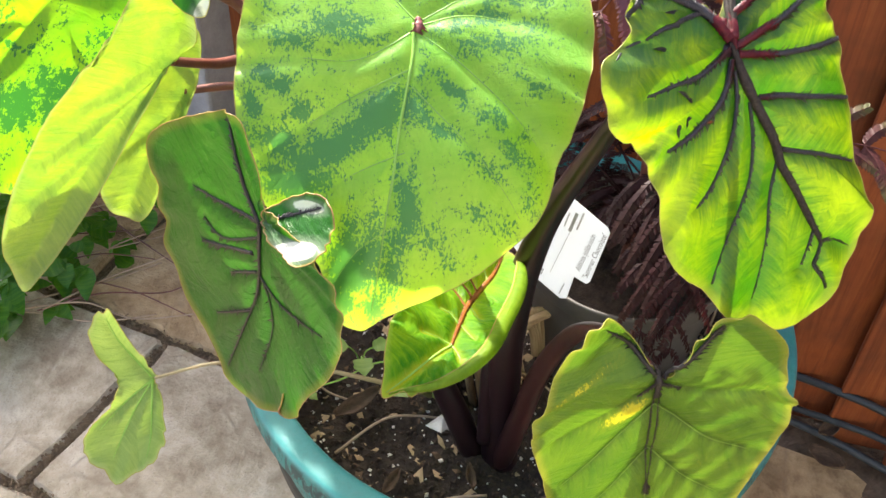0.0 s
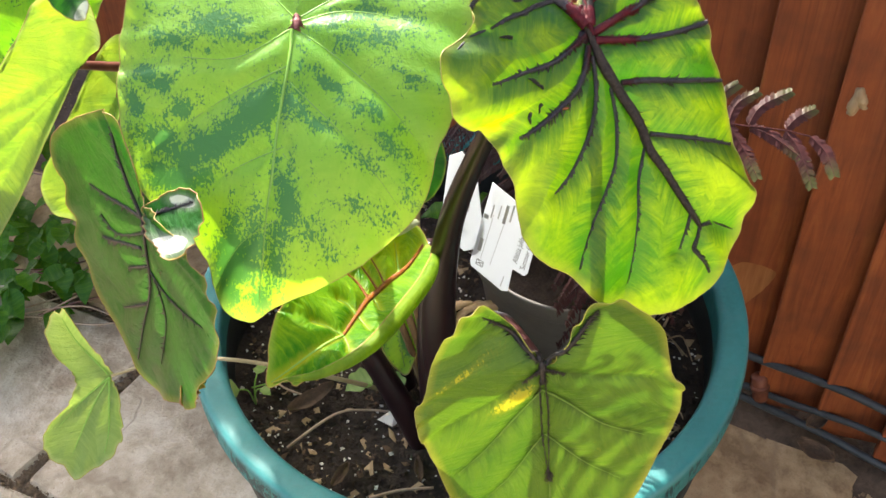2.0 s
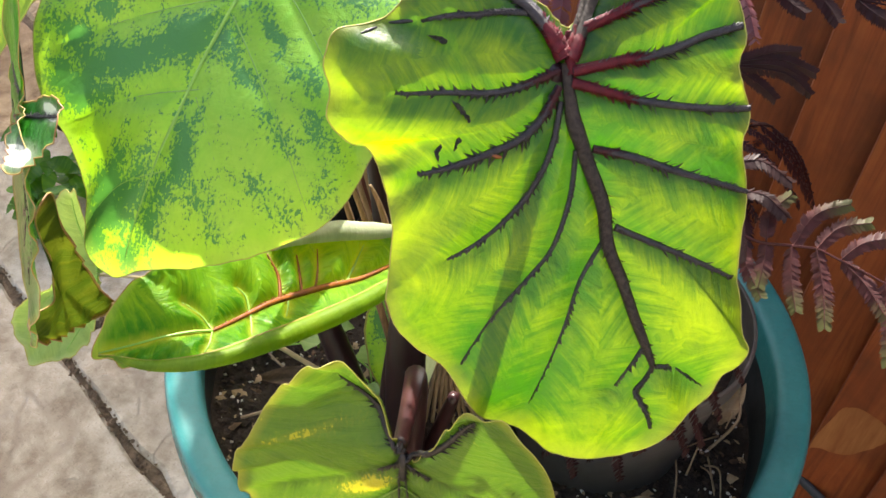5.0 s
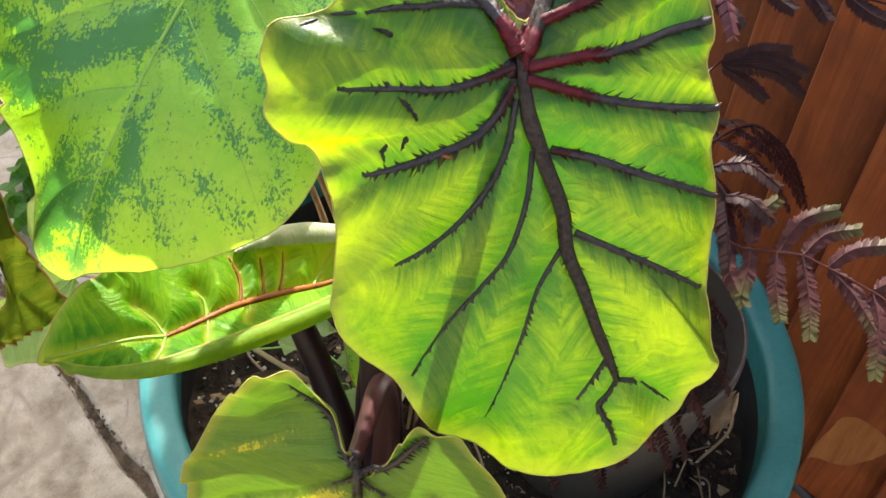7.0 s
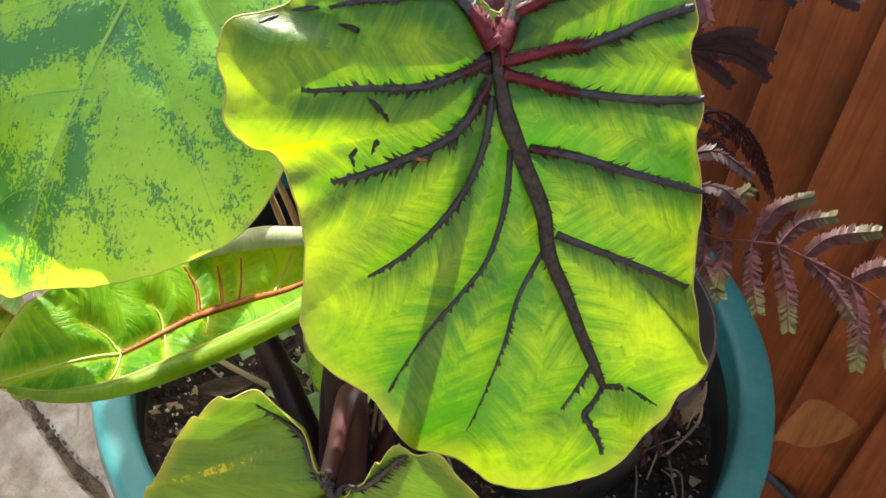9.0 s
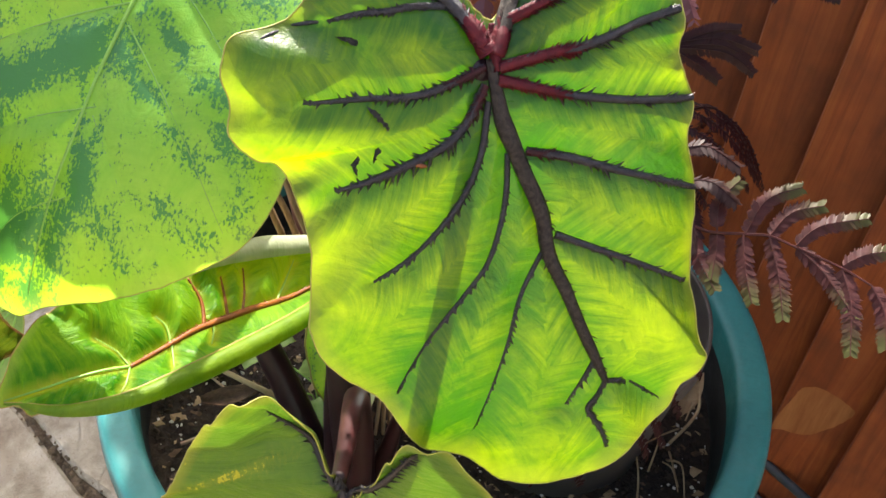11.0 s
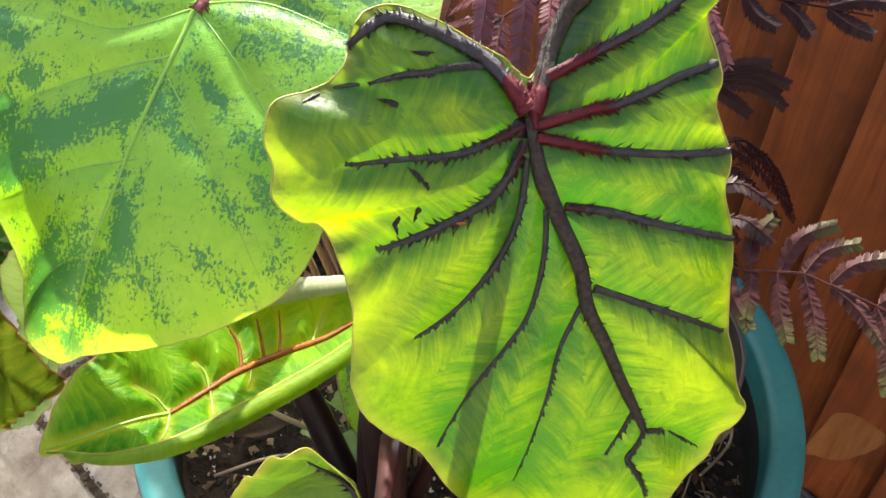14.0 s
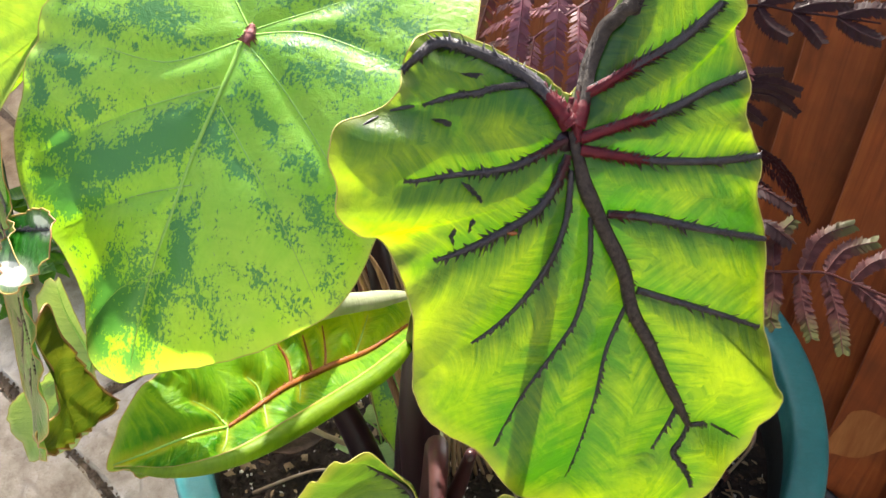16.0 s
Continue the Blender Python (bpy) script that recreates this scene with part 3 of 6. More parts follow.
ROWS_C = [(-1.35, -1.02), (-1.01, -0.62), (-0.607, -0.200), (-0.188, 0.090), (0.103, 0.318)]
CUTS = [(-1.6, -1.15, -0.7, -0.3, 0.15, 0.6, 1.05, 1.5), (-1.7, -1.2, -0.9, -0.4, 0.0, 0.5, 0.9, 1.4), (-1.5, -1.1, -0.75, -0.2, 0.15, 0.47, 0.9, 1.4),
        (-1.5, -1.0, -0.567, -0.16, 0.3, 0.62, 1.1, 1.5), (-1.5, -1.1, -0.75, -0.45, -0.02, 0.39, 0.75, 1.2)]
for (c0, c1), cuts in zip(ROWS_C, CUTS):
    for a0, a1 in zip(cuts[:-1], cuts[1:]):
        g = 0.005
        lean = 0.1
        slab([row_point(a0 + g + lean * (c0 + 0.05), c0), row_point(a1 - g + lean * (c0 + 0.05), c0), row_point(a1 - g + lean * (c1 + 0.05), c1), row_point(a0 + g + lean * (c1 + 0.05), c1)], M["slab_pale" if c0 < -0.1 and a0 < -0.1 and a1 > -0.6 else "slab"])

# ---- unseen rendered wall, added behind the camera to bounce sunlight back ----
W_IN = np.array((-0.55, 0.835))
W_DIR = np.array((0.835, 0.55))
v, f = box_data((1.75, -2.65, 1.4), (9.0, 0.2, 2.86), np.array(((W_DIR[0], W_IN[0], 0), (W_DIR[1], W_IN[1], 0), (0, 0, 1))))
tagged(mesh_object("wall_house", v, f, M["render_coat"], smooth=False), "plain grey rendered wall added out of view to bounce sunlight into the yard", "wall", kind="structure")

# ---- fence ----
F_DIR, F_OUT = np.array((0.8211, -0.5708)), np.array((-0.5708, -0.8211))   # along the boards; out to the pot
FENCE_D = 0.405


def fence_point(s, out, z):
    p = F_DIR * s - F_OUT * (FENCE_D - out)
    return (p[0], p[1], z)


fence = thing("fence", "red-brown stained feather-edge timber garden fence", "fence", kind="structure")
EDGE = [0.281 - 0.0838 * k + 0.0838 * 18 for k in range(45)]


def board_mesh(top):
    """A feather-edge board: thick along one edge, thin along the other, with softened arrises."""
    w, t0, t1, h = 0.1, 0.025, 0.004, top
    prof = [(0.0, 0.0), (0.0, t0 - 0.002), (0.0022, t0), (w * 0.5, (t0 + t1) / 2 + 0.0006), (w - 0.001, t1), (w, t1 - 0.001), (w, 0.0)]
    V = [(x, y, z) for z in (0.0, 0.35, 0.7, h) for x, y in prof]
    n = len(prof)
    F = [(i * n + k, i * n + (k + 1) % n, (i + 1) * n + (k + 1) % n, (i + 1) * n + k) for i in range(3) for k in range(n)]
    F += [tuple(range(n))[::-1], tuple(3 * n + k for k in range(n))]
    me = bpy.data.meshes.new("board")
    me.from_pydata(V, [], F)
    me.materials.append(M["board"])
    return me


BOARD, BOARD_SHADING = board_mesh(1.09), board_mesh(1.36)     # the panel beyond the post is made higher, unseen, to shade pot and ground
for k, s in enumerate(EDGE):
    b = new("board", BOARD_SHADING if s < -0.78 else BOARD)
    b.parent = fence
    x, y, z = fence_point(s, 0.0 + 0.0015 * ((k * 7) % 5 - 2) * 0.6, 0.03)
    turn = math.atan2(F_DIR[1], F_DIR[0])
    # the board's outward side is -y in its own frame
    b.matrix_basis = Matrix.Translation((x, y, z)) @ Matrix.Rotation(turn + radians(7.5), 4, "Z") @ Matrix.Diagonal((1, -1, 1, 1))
    if k == 20:     # this board has a paler patch low down
        shape = [(-0.001, 0.128), (0.008, 0.135), (0.036, 0.150), (0.050, 0.172), (0.062, 0.198), (0.067, 0.219), (0.056, 0.226), (0.040, 0.229), (0.024, 0.227), (0.012, 0.214), (0.009, 0.196), (0.005, 0.170)]
        worn = spline(shape, 4, True)
        worn = worn + np.array([(0.0012 * noise.noise((i * 0.9, 1, 0)), 0.0018 * noise.noise((i * 0.9, 5, 0))) for i in range(len(worn))])
        worn[:, 0] = np.maximum(worn[:, 0], 0.0024)
        out_y = np.interp(worn[:, 0], (0.0022, 0.05, 0.099), (0.025, 0.0151, 0.004)) + 0.0007
        flake = mesh_object("worn_patch", [(0.034, np.interp(0.034, (0.0022, 0.05), (0.025, 0.0151)) + 0.0007, 0.19)] + [(x, y, z) for (x, z), y in zip(worn, out_y)], [(0, 1 + i, 1 + (i + 1) % len(worn)) for i in range(len(worn))], M["pale_wood"], None, "paler brown patch low on one board", smooth=False)
        flake.parent, flake.matrix_basis = fence, b.matrix_basis.copy()
# the second, taller backing goes with the boards added for shade
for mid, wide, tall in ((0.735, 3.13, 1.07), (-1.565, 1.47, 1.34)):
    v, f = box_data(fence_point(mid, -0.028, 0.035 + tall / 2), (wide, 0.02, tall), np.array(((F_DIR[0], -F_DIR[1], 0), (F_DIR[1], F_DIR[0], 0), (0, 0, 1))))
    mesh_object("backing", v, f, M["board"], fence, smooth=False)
px, py, pz = fence_point(-0.81, 0.03, 0.68)
v, f = box_data((px, py, pz), (0.095, 0.1, 1.42), np.array(((F_DIR[0], -F_DIR[1], 0), (F_DIR[1], F_DIR[0], 0), (0, 0, 1))))
post = mesh_object("concrete_post", v, f, M["concrete"], None, smooth=False)
tagged(post, "pale grey concrete fence post", "post")
bv = post.modifiers.new("soft", "BEVEL")
bv.width, bv.segments = 0.006, 2

bed = []
for i in range(120):
    for j in range(9):
        x, y, _ = fence_point(-2.0 + i * 0.032, -0.02 + j * 0.018, 0)
        bed.append((x, y, -0.012 + 0.028 * max(0.0, 1 - j / 6.5) + 0.007 * noise.noise((x * 30, y * 30, 6)) + 0.004 * noise.noise((x * 90, y * 90, 2))))
strip = mesh_object("soil_bed", bed, [(i * 9 + j, (i + 1) * 9 + j, (i + 1) * 9 + j + 1, i * 9 + j + 1) for i in range(119) for j in range(8)], M["dirt"])
tagged(strip, "dark gritty soil along the foot of the fence", "soil", kind="structure")

# ---- the glazed pot ----
pot = thing("plant_pot", "large teal glazed ceramic planter with dark weathered speckles", "plant pot")
LOWER = [(0.0, 0.002), (0.15, 0.0), (0.168, 0.006), (0.18, 0.03), (0.205, 0.12), (0.228, 0.22), (0.245, 0.32), (0.256, 0.39), (0.2605, 0.4115)]
RIM = [(0.2595, 0.4105), (0.2630, 0.4130), (0.2678, 0.4170), (0.2696, 0.424), (0.2700, 0.438), (0.2692, 0.4462), (0.2668, 0.4498), (0.2620, 0.4512), (0.2530, 0.4508), (0.2460, 0.4500), (0.2422, 0.4475), (0.2405, 0.441), (0.2398, 0.418)]
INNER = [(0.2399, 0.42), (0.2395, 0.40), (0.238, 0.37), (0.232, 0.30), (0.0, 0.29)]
for name, prof, lab, spread in (("body", LOWER, "bellied teal wall with dark pitted runs", 1.0), ("rim", RIM, "rounded teal rim, dusty on top", 0.0), ("lining", INNER, "near-black inner wall", 0.0)):
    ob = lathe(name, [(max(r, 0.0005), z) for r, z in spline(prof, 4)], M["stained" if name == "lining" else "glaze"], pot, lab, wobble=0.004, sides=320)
    zz = np.array([v.co.z for v in ob.data.vertices])
    worn = np.clip(0.25 + (zz - 0.2) * 3.0, 0.2, 1.0) * spread if spread else np.full(len(zz), 0.08)
    if name == "rim":
        out_r = np.array([math.hypot(v.co.x, v.co.y) for v in ob.data.vertices])
        worn = np.where(out_r > 0.2655, 0.08 + 0.87 * np.clip((0.4485 - zz) / 0.006, 0, 1), 0.08)
    ob.data.attributes.new("worn", "FLOAT", "POINT").data.foreach_set("value", worn)
    rr = np.array([math.hypot(v.co.x, v.co.y) for v in ob.data.vertices])
    crest = np.maximum(np.exp(-((rr - 0.2684) ** 2 + (zz - 0.4482) ** 2) / 0.0022 ** 2), np.exp(-((rr - 0.2425) ** 2 + (zz - 0.4480) ** 2) / 0.0018 ** 2))
    ob.data.attributes.new("crest", "FLOAT", "POINT").data.foreach_set("value", crest)

# ---- soil ----
SOIL_Z = 0.372


def soil_height(x, y):
    return SOIL_Z + 0.010 * noise.noise((x * 16, y * 16, 0.3)) + 0.005 * noise.noise((x * 60, y * 60, 1.7)) + 0.015 * math.exp(-((x + 0.03) ** 2 + (y + 0.1) ** 2) / 0.006)


V, F = [(0, 0, soil_height(0, 0))], []
NS, NR = 140, 60
for i in range(1, NR + 1):
    for k in range(NS):
        r, a = 0.2402 * i / NR, 2 * math.pi * k / NS
        x, y = r * math.cos(a), r * math.sin(a)
        V.append((x, y, soil_height(x, y) + 0.002 * noise.noise((x * 190, y * 190, 4))))
F = [(0, 1 + k, 1 + (k + 1) % NS) for k in range(NS)]
for i in range(NR - 1):
    F += [(1 + i * NS + k, 1 + (i + 1) * NS + k, 1 + (i + 1) * NS + (k + 1) % NS, 1 + i * NS + (k + 1) % NS) for k in range(NS)]
soil = mesh_object("soil", V, F, M["soil"])
tagged(soil, "dark moist potting compost in the planter", "soil", kind="stuff")


def scatter(name, count, mat, size, flat, label, seed, keep=None):
    """Loose crumbs on the soil, joined: nobody could count them."""
    rnd = random.Random(seed)
    V, F = [], []
    for _ in range(count):
        r, a = 0.234 * math.sqrt(rnd.random()), rnd.uniform(0, 2 * math.pi)
        x, y = r * math.cos(a), r * math.sin(a)
        if keep and not keep(x, y):
            continue
        s = size * rnd.uniform(0.4, 1.0) ** 1.5
        R = np.array(Euler((rnd.uniform(-0.5, 0.5), rnd.uniform(-0.5, 0.5), rnd.uniform(0, 6.3))).to_matrix())
        k = len(V)
        z = soil_height(x, y) + s * flat * 0.4
        for d in ((1, 0, 0), (0.2, 0.9, 0.1), (-1, 0.1, 0), (-0.1, -0.8, 0), (0.1, 0, 1), (0, 0.1, -1)):
            d = np.array(d) * (1 + 0.35 * rnd.uniform(-1, 1)) * (1, 0.8, flat)
            V.append(np.array((x, y, z)) + R @ (d * s))
        F += [(k + i, k + j, k + 4) for i, j in ((0, 1), (1, 2), (2, 3), (3, 0))] + [(k + j, k + i, k + 5) for i, j in ((0, 1), (1, 2), (2, 3), (3, 0))]
    return tagged(mesh_object(name, V, F, mat, smooth=False), label, name.replace("_", " "), kind="stuff")


scatter("soil_crumbs", 5200, M["crumb"], 0.0042, 0.7, "dark crumbs of compost", 1)
scatter("bark_chips", 420, M["bark"], 0.0062, 0.25, "brown flakes of composted bark", 2)
scatter("straw_shreds", 420, M["straw"], 0.008, 0.18, "pale brown shreds of dry plant fibre", 9)
scatter("perlite_grains", 1000, M["perlite"], 0.0029, 0.8, "white perlite grains in compost", 3)

# ---- elephant ears with dark veins ----
dark_plant = thing("elephant_ear", "elephant ear plant with dark-veined green leaves and blackish stalks", "plant", (-0.03, -0.13, SOIL_Z))

MASK_VEINS = {
    "mid": [(-2, 6), (18, 3), (36, 4), (60, 6), (77, 4), (94, 6), (114, 8), (130, 10), (138, 11)],
    "tail": [(138, 11), (143, 6), (147, 1), (153, 2), (162, 4), (169, 4)],
    "r0": [(-12, 17), (-14, 29), (-15, 40), (-17, 59), (-21, 73), (-24, 81)], "r1": [(2, 8), (4, 29), (6, 39), (6, 52), (5, 65), (6, 81)],
    "r2": [(6, 6), (16, 22), (22, 32), (32, 54), (40, 77)], "r3": [(35, 8), (44, 24), (54, 38), (64, 53), (75, 69)], "r4": [(70, 9), (82, 23), (94, 37), (110, 54)],
}
MASK_VEINS.update({
    "f1": [(126, 10), (133, 3), (142, -7)], "f2": [(138, 11), (140, 16), (142, 19)], "f3": [(143, 21), (151, 27), (156, 31)],
    "l1": [(0, 3), (1, -13), (0, -25), (-7, -45), (-13, -64)], "l2": [(6, 1), (16, -10), (21, -21), (22, -35), (22, -50), (21, -64)],
    "l3": [(12, 0), (28, -8), (39, -17), (48, -29), (55, -45), (58, -63)], "l4": [(33, 1), (51, -6), (69, -18), (78, -31), (88, -48), (99, -61), (107, -69)],
    "l5": [(73, 4), (88, -11), (105, -22), (124, -35), (138, -45)],
})
MASK_VEINS.update({
    "bl": [(-4, 6), (-17, 3), (-29, -3), (-41, -14), (-52, -27), (-53, -37), (-49, -46)], "bl2": [(-25, -3), (-29, -14), (-31, -24), (-34, -35), (-35, -45)],
    "bl3": [(-36, -48), (-37, -52), (-38, -57)], "bl4": [(-38, -62), (-38, -65), (-38, -69)],
    "br": [(-3, 8), (-13, 18), (-20, 25), (-30, 36), (-39, 49), (-62, 68)],
})
MASK_DASHES = [[(-29, -44), (-27, -41), (-25, -39)], [(-40, -27), (-38, -24), (-37, -20)], [(-3, -43), (1, -41), (7, -39)], [(16, -48), (13, -46), (12, -45)], [(18, -55), (14, -55), (12, -53)]]
MASK_FALL = (np.radians((-180, -140, -105, -60, -20, 20, 45, 80, 130, 180)), np.array((8, 12, 18, 12, 10, 11, 10, 8, 8, 8)) / 1000)   # how far the margin hangs back, by direction
mask = Blade((0.0697, -0.2229, 0.9061), (0.4812, -0.2598, -0.8372), (0.5423, -0.6622, 0.5172), (-0.02, 1.33, 1.84), lambda a, b: -0.0040 + 0.03 * a - 0.01 * b, list(MASK_VEINS.values()), 0.0005, 0.0022, MASK_FALL, 4, puff=3.0)
MASK_OUT = [(-14, 12), (-24, 6), (-35, -3), (-46, -13), (-56, -25), (-58, -32), (-56, -41), (-48, -47), (-42, -54), (-40, -63), (-42, -76), (-39, -82), (-31, -86), (-22, -87), (-13, -91), (-5, -89), (1, -85), (4, -80), (12, -77),
            (19, -78), (31, -78), (45, -82), (58, -87), (67, -91), (77, -91), (90, -86), (104, -77), (113, -74), (133, -68), (146, -54), (158, -46), (167, -40), (174, -27), (180, -9), (177, 6), (169, 22),
            (162, 34), (153, 40), (149, 49), (144, 53), (136, 52), (125, 54), (110, 57), (92, 62), (74, 69), (53, 70), (40, 77), (25, 75), (7, 82), (0, 83), (-12, 83), (-17, 89), (-28, 90)]
MASK_OUT += [(-45, 90), (-72, 78), (-52, 60), (-38, 45), (-24, 29), (-15, 18)]
mask_leaf = mask.blade("leaf_blade", MASK_OUT, M["masked"], dark_plant, "large bright green leaf with blackish feathered veins", (20, 0), 58, margin=M["margin"])
for key, rad, spike in (("mid", (2.0, 3.8, 3.6, 3.2, 2.8, 2.4, 1.5), 3.0), ("tail", (1.3, 1.0, 1.3, 1.1, 0.7), 2.0), ("r0", (2.6, 2.3, 2.1, 1.7), 4.0), ("r1", (2.7, 2.2, 2.0, 1.7), 4.0), ("r2", (2.2, 1.9, 1.8, 1.5), 4.0), ("r3", (2.0, 1.8, 1.6, 1.2), 3.6),
                        ("r4", (1.7, 1.5, 1.3, 0.8), 3.0), ("f1", (1.3, 0.9, 0.4), 2.0), ("f2", (1.2, 1.0, 0.5), 2.0), ("f3", (0.6, 0.5, 0.3), 1.0), ("l1", (2.3, 2.1, 1.8, 1.4, 0.6), 4.0), ("l2", (2.3, 2.4, 2.2, 1.9, 0.8), 5.0), ("l3", (1.7, 1.7, 1.6, 1.2, 0.7), 2.5),
                        ("l4", (1.5, 1.4, 1.1, 0.7, 0.4), 1.6), ("l5", (1.5, 1.2, 0.8, 0.5, 0.25), 1.6), ("bl", (3.2, 3.4, 3.2, 2.9, 2.6, 2.2, 1.2), 4.0), ("bl2", (1.5, 1.4, 1.2, 0.6), 2.0), ("bl3", (0.5, 0.9, 0.4), 0), ("bl4", (0.4, 0.8, 0.3), 0), ("br", (3.2, 4.4, 4.8, 4.8, 4.4, 3.2), 3.5)):
    mask.vein(MASK_VEINS[key], [q * (0.68 if key[0] == "l" else 0.8) for q in rad], M["vein_brown" if key in ("mid", "br") else "vein"], mask_leaf, spike, rise=0.0, proud=0.6, label="blackish vein with feathered spines")
for dash in MASK_DASHES:
    mask.vein(dash, (0.25, 0.6, 0.25), M["vein"], mask_leaf, 1.2, rise=0.0002, label="short broken stroke of a blackish vein")
mask.vein([(22, -35), (24, -32), (25, -30)], (0.4, 0.9, 0.4), M["vein_rust"], mask_leaf, name="scar", label="small rusty brown scar")
for key, upto in (("r1", 0.5), ("r2", 0.5), ("r0", 0.6), ("l1", 0.34), ("l2", 0.3), ("bl", 0.32), ("br", 0.26), ("r3", 0.3)):
    line = spline(MASK_VEINS[key], 8)
    line = line[:max(3, int(len(line) * upto))]
    mask.vein([tuple(p) for p in line[::3]], (1.3, 1.2, 0.6) if key in ("r3", "l1", "l2") else (3.3, 3.2, 1.2) if key[0] == "b" else (2.1, 1.7, 0.8), M["vein_red" if key[0] in "rb" and key != "r3" else "vein_maroon"], mask_leaf, 3.0, "vein_base", 0.0006, "crimson base of a vein", 0.6)

mask.vein([(-13, 12), (-5, 9), (3, 7)], (1.0, 2.6, 1.0), M["vein_red"], mask_leaf, 2.0, "leaf_navel", 0.0012, "crimson knot where the veins meet", 0.2)

HEART_OUT = [(6, 5), (-5, -2), (-18, -9), (-34, -18), (-43, -25), (-46, -33), (-44, -42), (-36, -50), (-20, -60), (-4, -68), (7, -75), (20, -78), (38, -77), (65, -72), (97, -68), (125, -62), (148, -52), (170, -37), (186, -12),
             (184, 15), (178, 27), (166, 40), (150, 52), (126, 64), (95, 74), (75, 81), (53, 84), (31, 86), (21, 79), (-10, 76), (-25, 71), (-38, 61), (-46, 48), (-46, 38), (-38, 31), (-24, 25), (-9, 18), (3, 10)]
HEART_VEINS = [[(-4, 1), (6, 3), (24, 2.6)], [(5, 3), (-14, -11), (-35, -28)], [(5, 5), (-9, 21), (-26, 32), (-36, 38)], [(10, 2), (30, -25), (40, -60)], [(10, 3), (24, 35), (26, 70)], [(30, 2), (70, -32), (90, -58)], [(30, 2), (68, 36), (84, 64)], [(75, 1), (110, -26), (128, -46)], [(75, 1), (108, 26), (126, 48)]]


def heart_lift(a, b):
    """One shoulder of the leaf leans back."""
    s = np.clip((0.004 - a) / 0.022, 0, 1)
    return -0.0125 * s * s * (3 - 2 * s) * np.clip((0.004 - b) / 0.014, 0, 1) * np.clip((0.058 + b) / 0.028, 0.5, 1)


heart = Blade((0.0465, -0.3047, 0.7335), (0.0874, 0.0202, -0.996), (0.1797, -0.9837, -0.0042), (0.53, 0.27, 1.97), heart_lift, HEART_VEINS, 0.0016, 0.003)
heart_leaf = heart.blade("leaf_blade", HEART_OUT, M["heart"], dark_plant, "heart-shaped olive green leaf with yellow patches", (30, 4), 26, [(34, -17, 14, 6, -52, 0.95), (-3, -44, 2.5, 24, 12, 0.62)], M["margin"])
for i, (l, rad, sp) in enumerate(zip(HEART_VEINS, ((0.8, 2.2, 1.0), (1.2, 1.4, 0.3), (1.2, 1.8, 1.0, 0.3), (1.1, 0.4, 0.15), (1.3, 0.4, 0.15), (0.5, 0.35, 0.2), (0.5, 0.35, 0.2), (0.45, 0.3, 0.15), (0.45, 0.3, 0.15)), (4, 4.5, 4.5, 3, 3, 0, 0, 0, 0))):
    heart.vein(l if i not in (3, 4) else [l[0], tuple(np.array(l[0]) * 0.8 + np.array(l[1]) * 0.2), tuple(np.array(l[0]) * 0.55 + np.array(l[1]) * 0.45)], rad, M["vein_black"] if i < 5 else M["vein_olive"], heart_leaf, sp)

for off in (-2.3, 2.3):     # the midrib shows as two thin dark lines that meet in a small star
    heart.vein([(18, 2.6 + off * 0.6), (45, 2 + off), (80, 1 + off * 0.8), (112, 0.4)], (0.42, 0.36, 0.3, 0.25), M["vein_black"], heart_leaf, 1.4)
heart.vein([(106, 0.4), (113, 0.4), (120, 0)], (0.5, 1.1, 0.3), M["vein_black"], heart_leaf, 4.0)
heart.vein([(112, 0.4), (135, -0.3), (165, -4)], (0.4, 0.35, 0.2), M["vein_olive"], heart_leaf)

SIDE_OUT = [(-59, -39), (-48, -67), (-30, -105), (-15, -122), (2, -121), (30, -120), (51, -119), (67, -116), (81, -103), (94, -92), (106, -79), (121, -66), (136, -60), (144, -43), (138, -12), (129, 13), (120, 17), (94, 38), (77, 51), (51, 63),
            (36, 65), (17, 60), (2, 42), (-8, 22), (-10, 8), (-16, -5), (-33, -3), (-45, -12), (-58, -18), (-62, -26)]
SIDE_VEINS = [[(1, -9), (14, -9), (43, -14), (73, -28), (126, -58)], [(1, -9), (-17, -21), (-37, -26), (-58, -33)], [(24, -17), (33, -55), (35, -69)], [(1, -11), (1, -39), (0, -75)], [(36, -15), (49, -44)], [(69, -27), (89, -66)], [(38, -11), (51, 9), (53, 45)], [(39, -8), (70, -4), (112, -22)], [(11, -10), (25, -46), (17, -64)]]
side = Blade((-0.181, -0.262, 0.806), (0.0, -0.3, -1.0), (-0.72, -0.67, 0.17), (0, 0, 0), None, SIDE_VEINS, 0.0009, 0.0025)
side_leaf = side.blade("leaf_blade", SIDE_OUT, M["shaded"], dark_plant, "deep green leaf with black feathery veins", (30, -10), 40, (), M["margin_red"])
for l, rad in zip(SIDE_VEINS, ((2.4, 2.2, 1.6, 1.0, 0.6), (2.6, 2.2, 1.6, 1.0), (2.0, 1.6, 0.5), (2.0, 1.6, 0.5), (1.6, 0.9), (1.4, 0.6), (1.5, 1.0, 0.6), (1.0, 0.6, 0.3), (1.4, 1.0, 0.4))):
    side.vein(l, [q * 0.62 for q in rad], M["vein_black"], side_leaf, 4.5, rise=0.0004)

# its upper lobe stands off and curls into a cup
CUP_OUT = [(3, -25), (-6, -19), (-14, -2), (-16, 14), (-8, 26), (5, 28), (17, 25), (25, 12), (20, -1), (14, -14)]
CUP_VEINS = [[(4, -22), (-3, -6), (-10, 15)]]


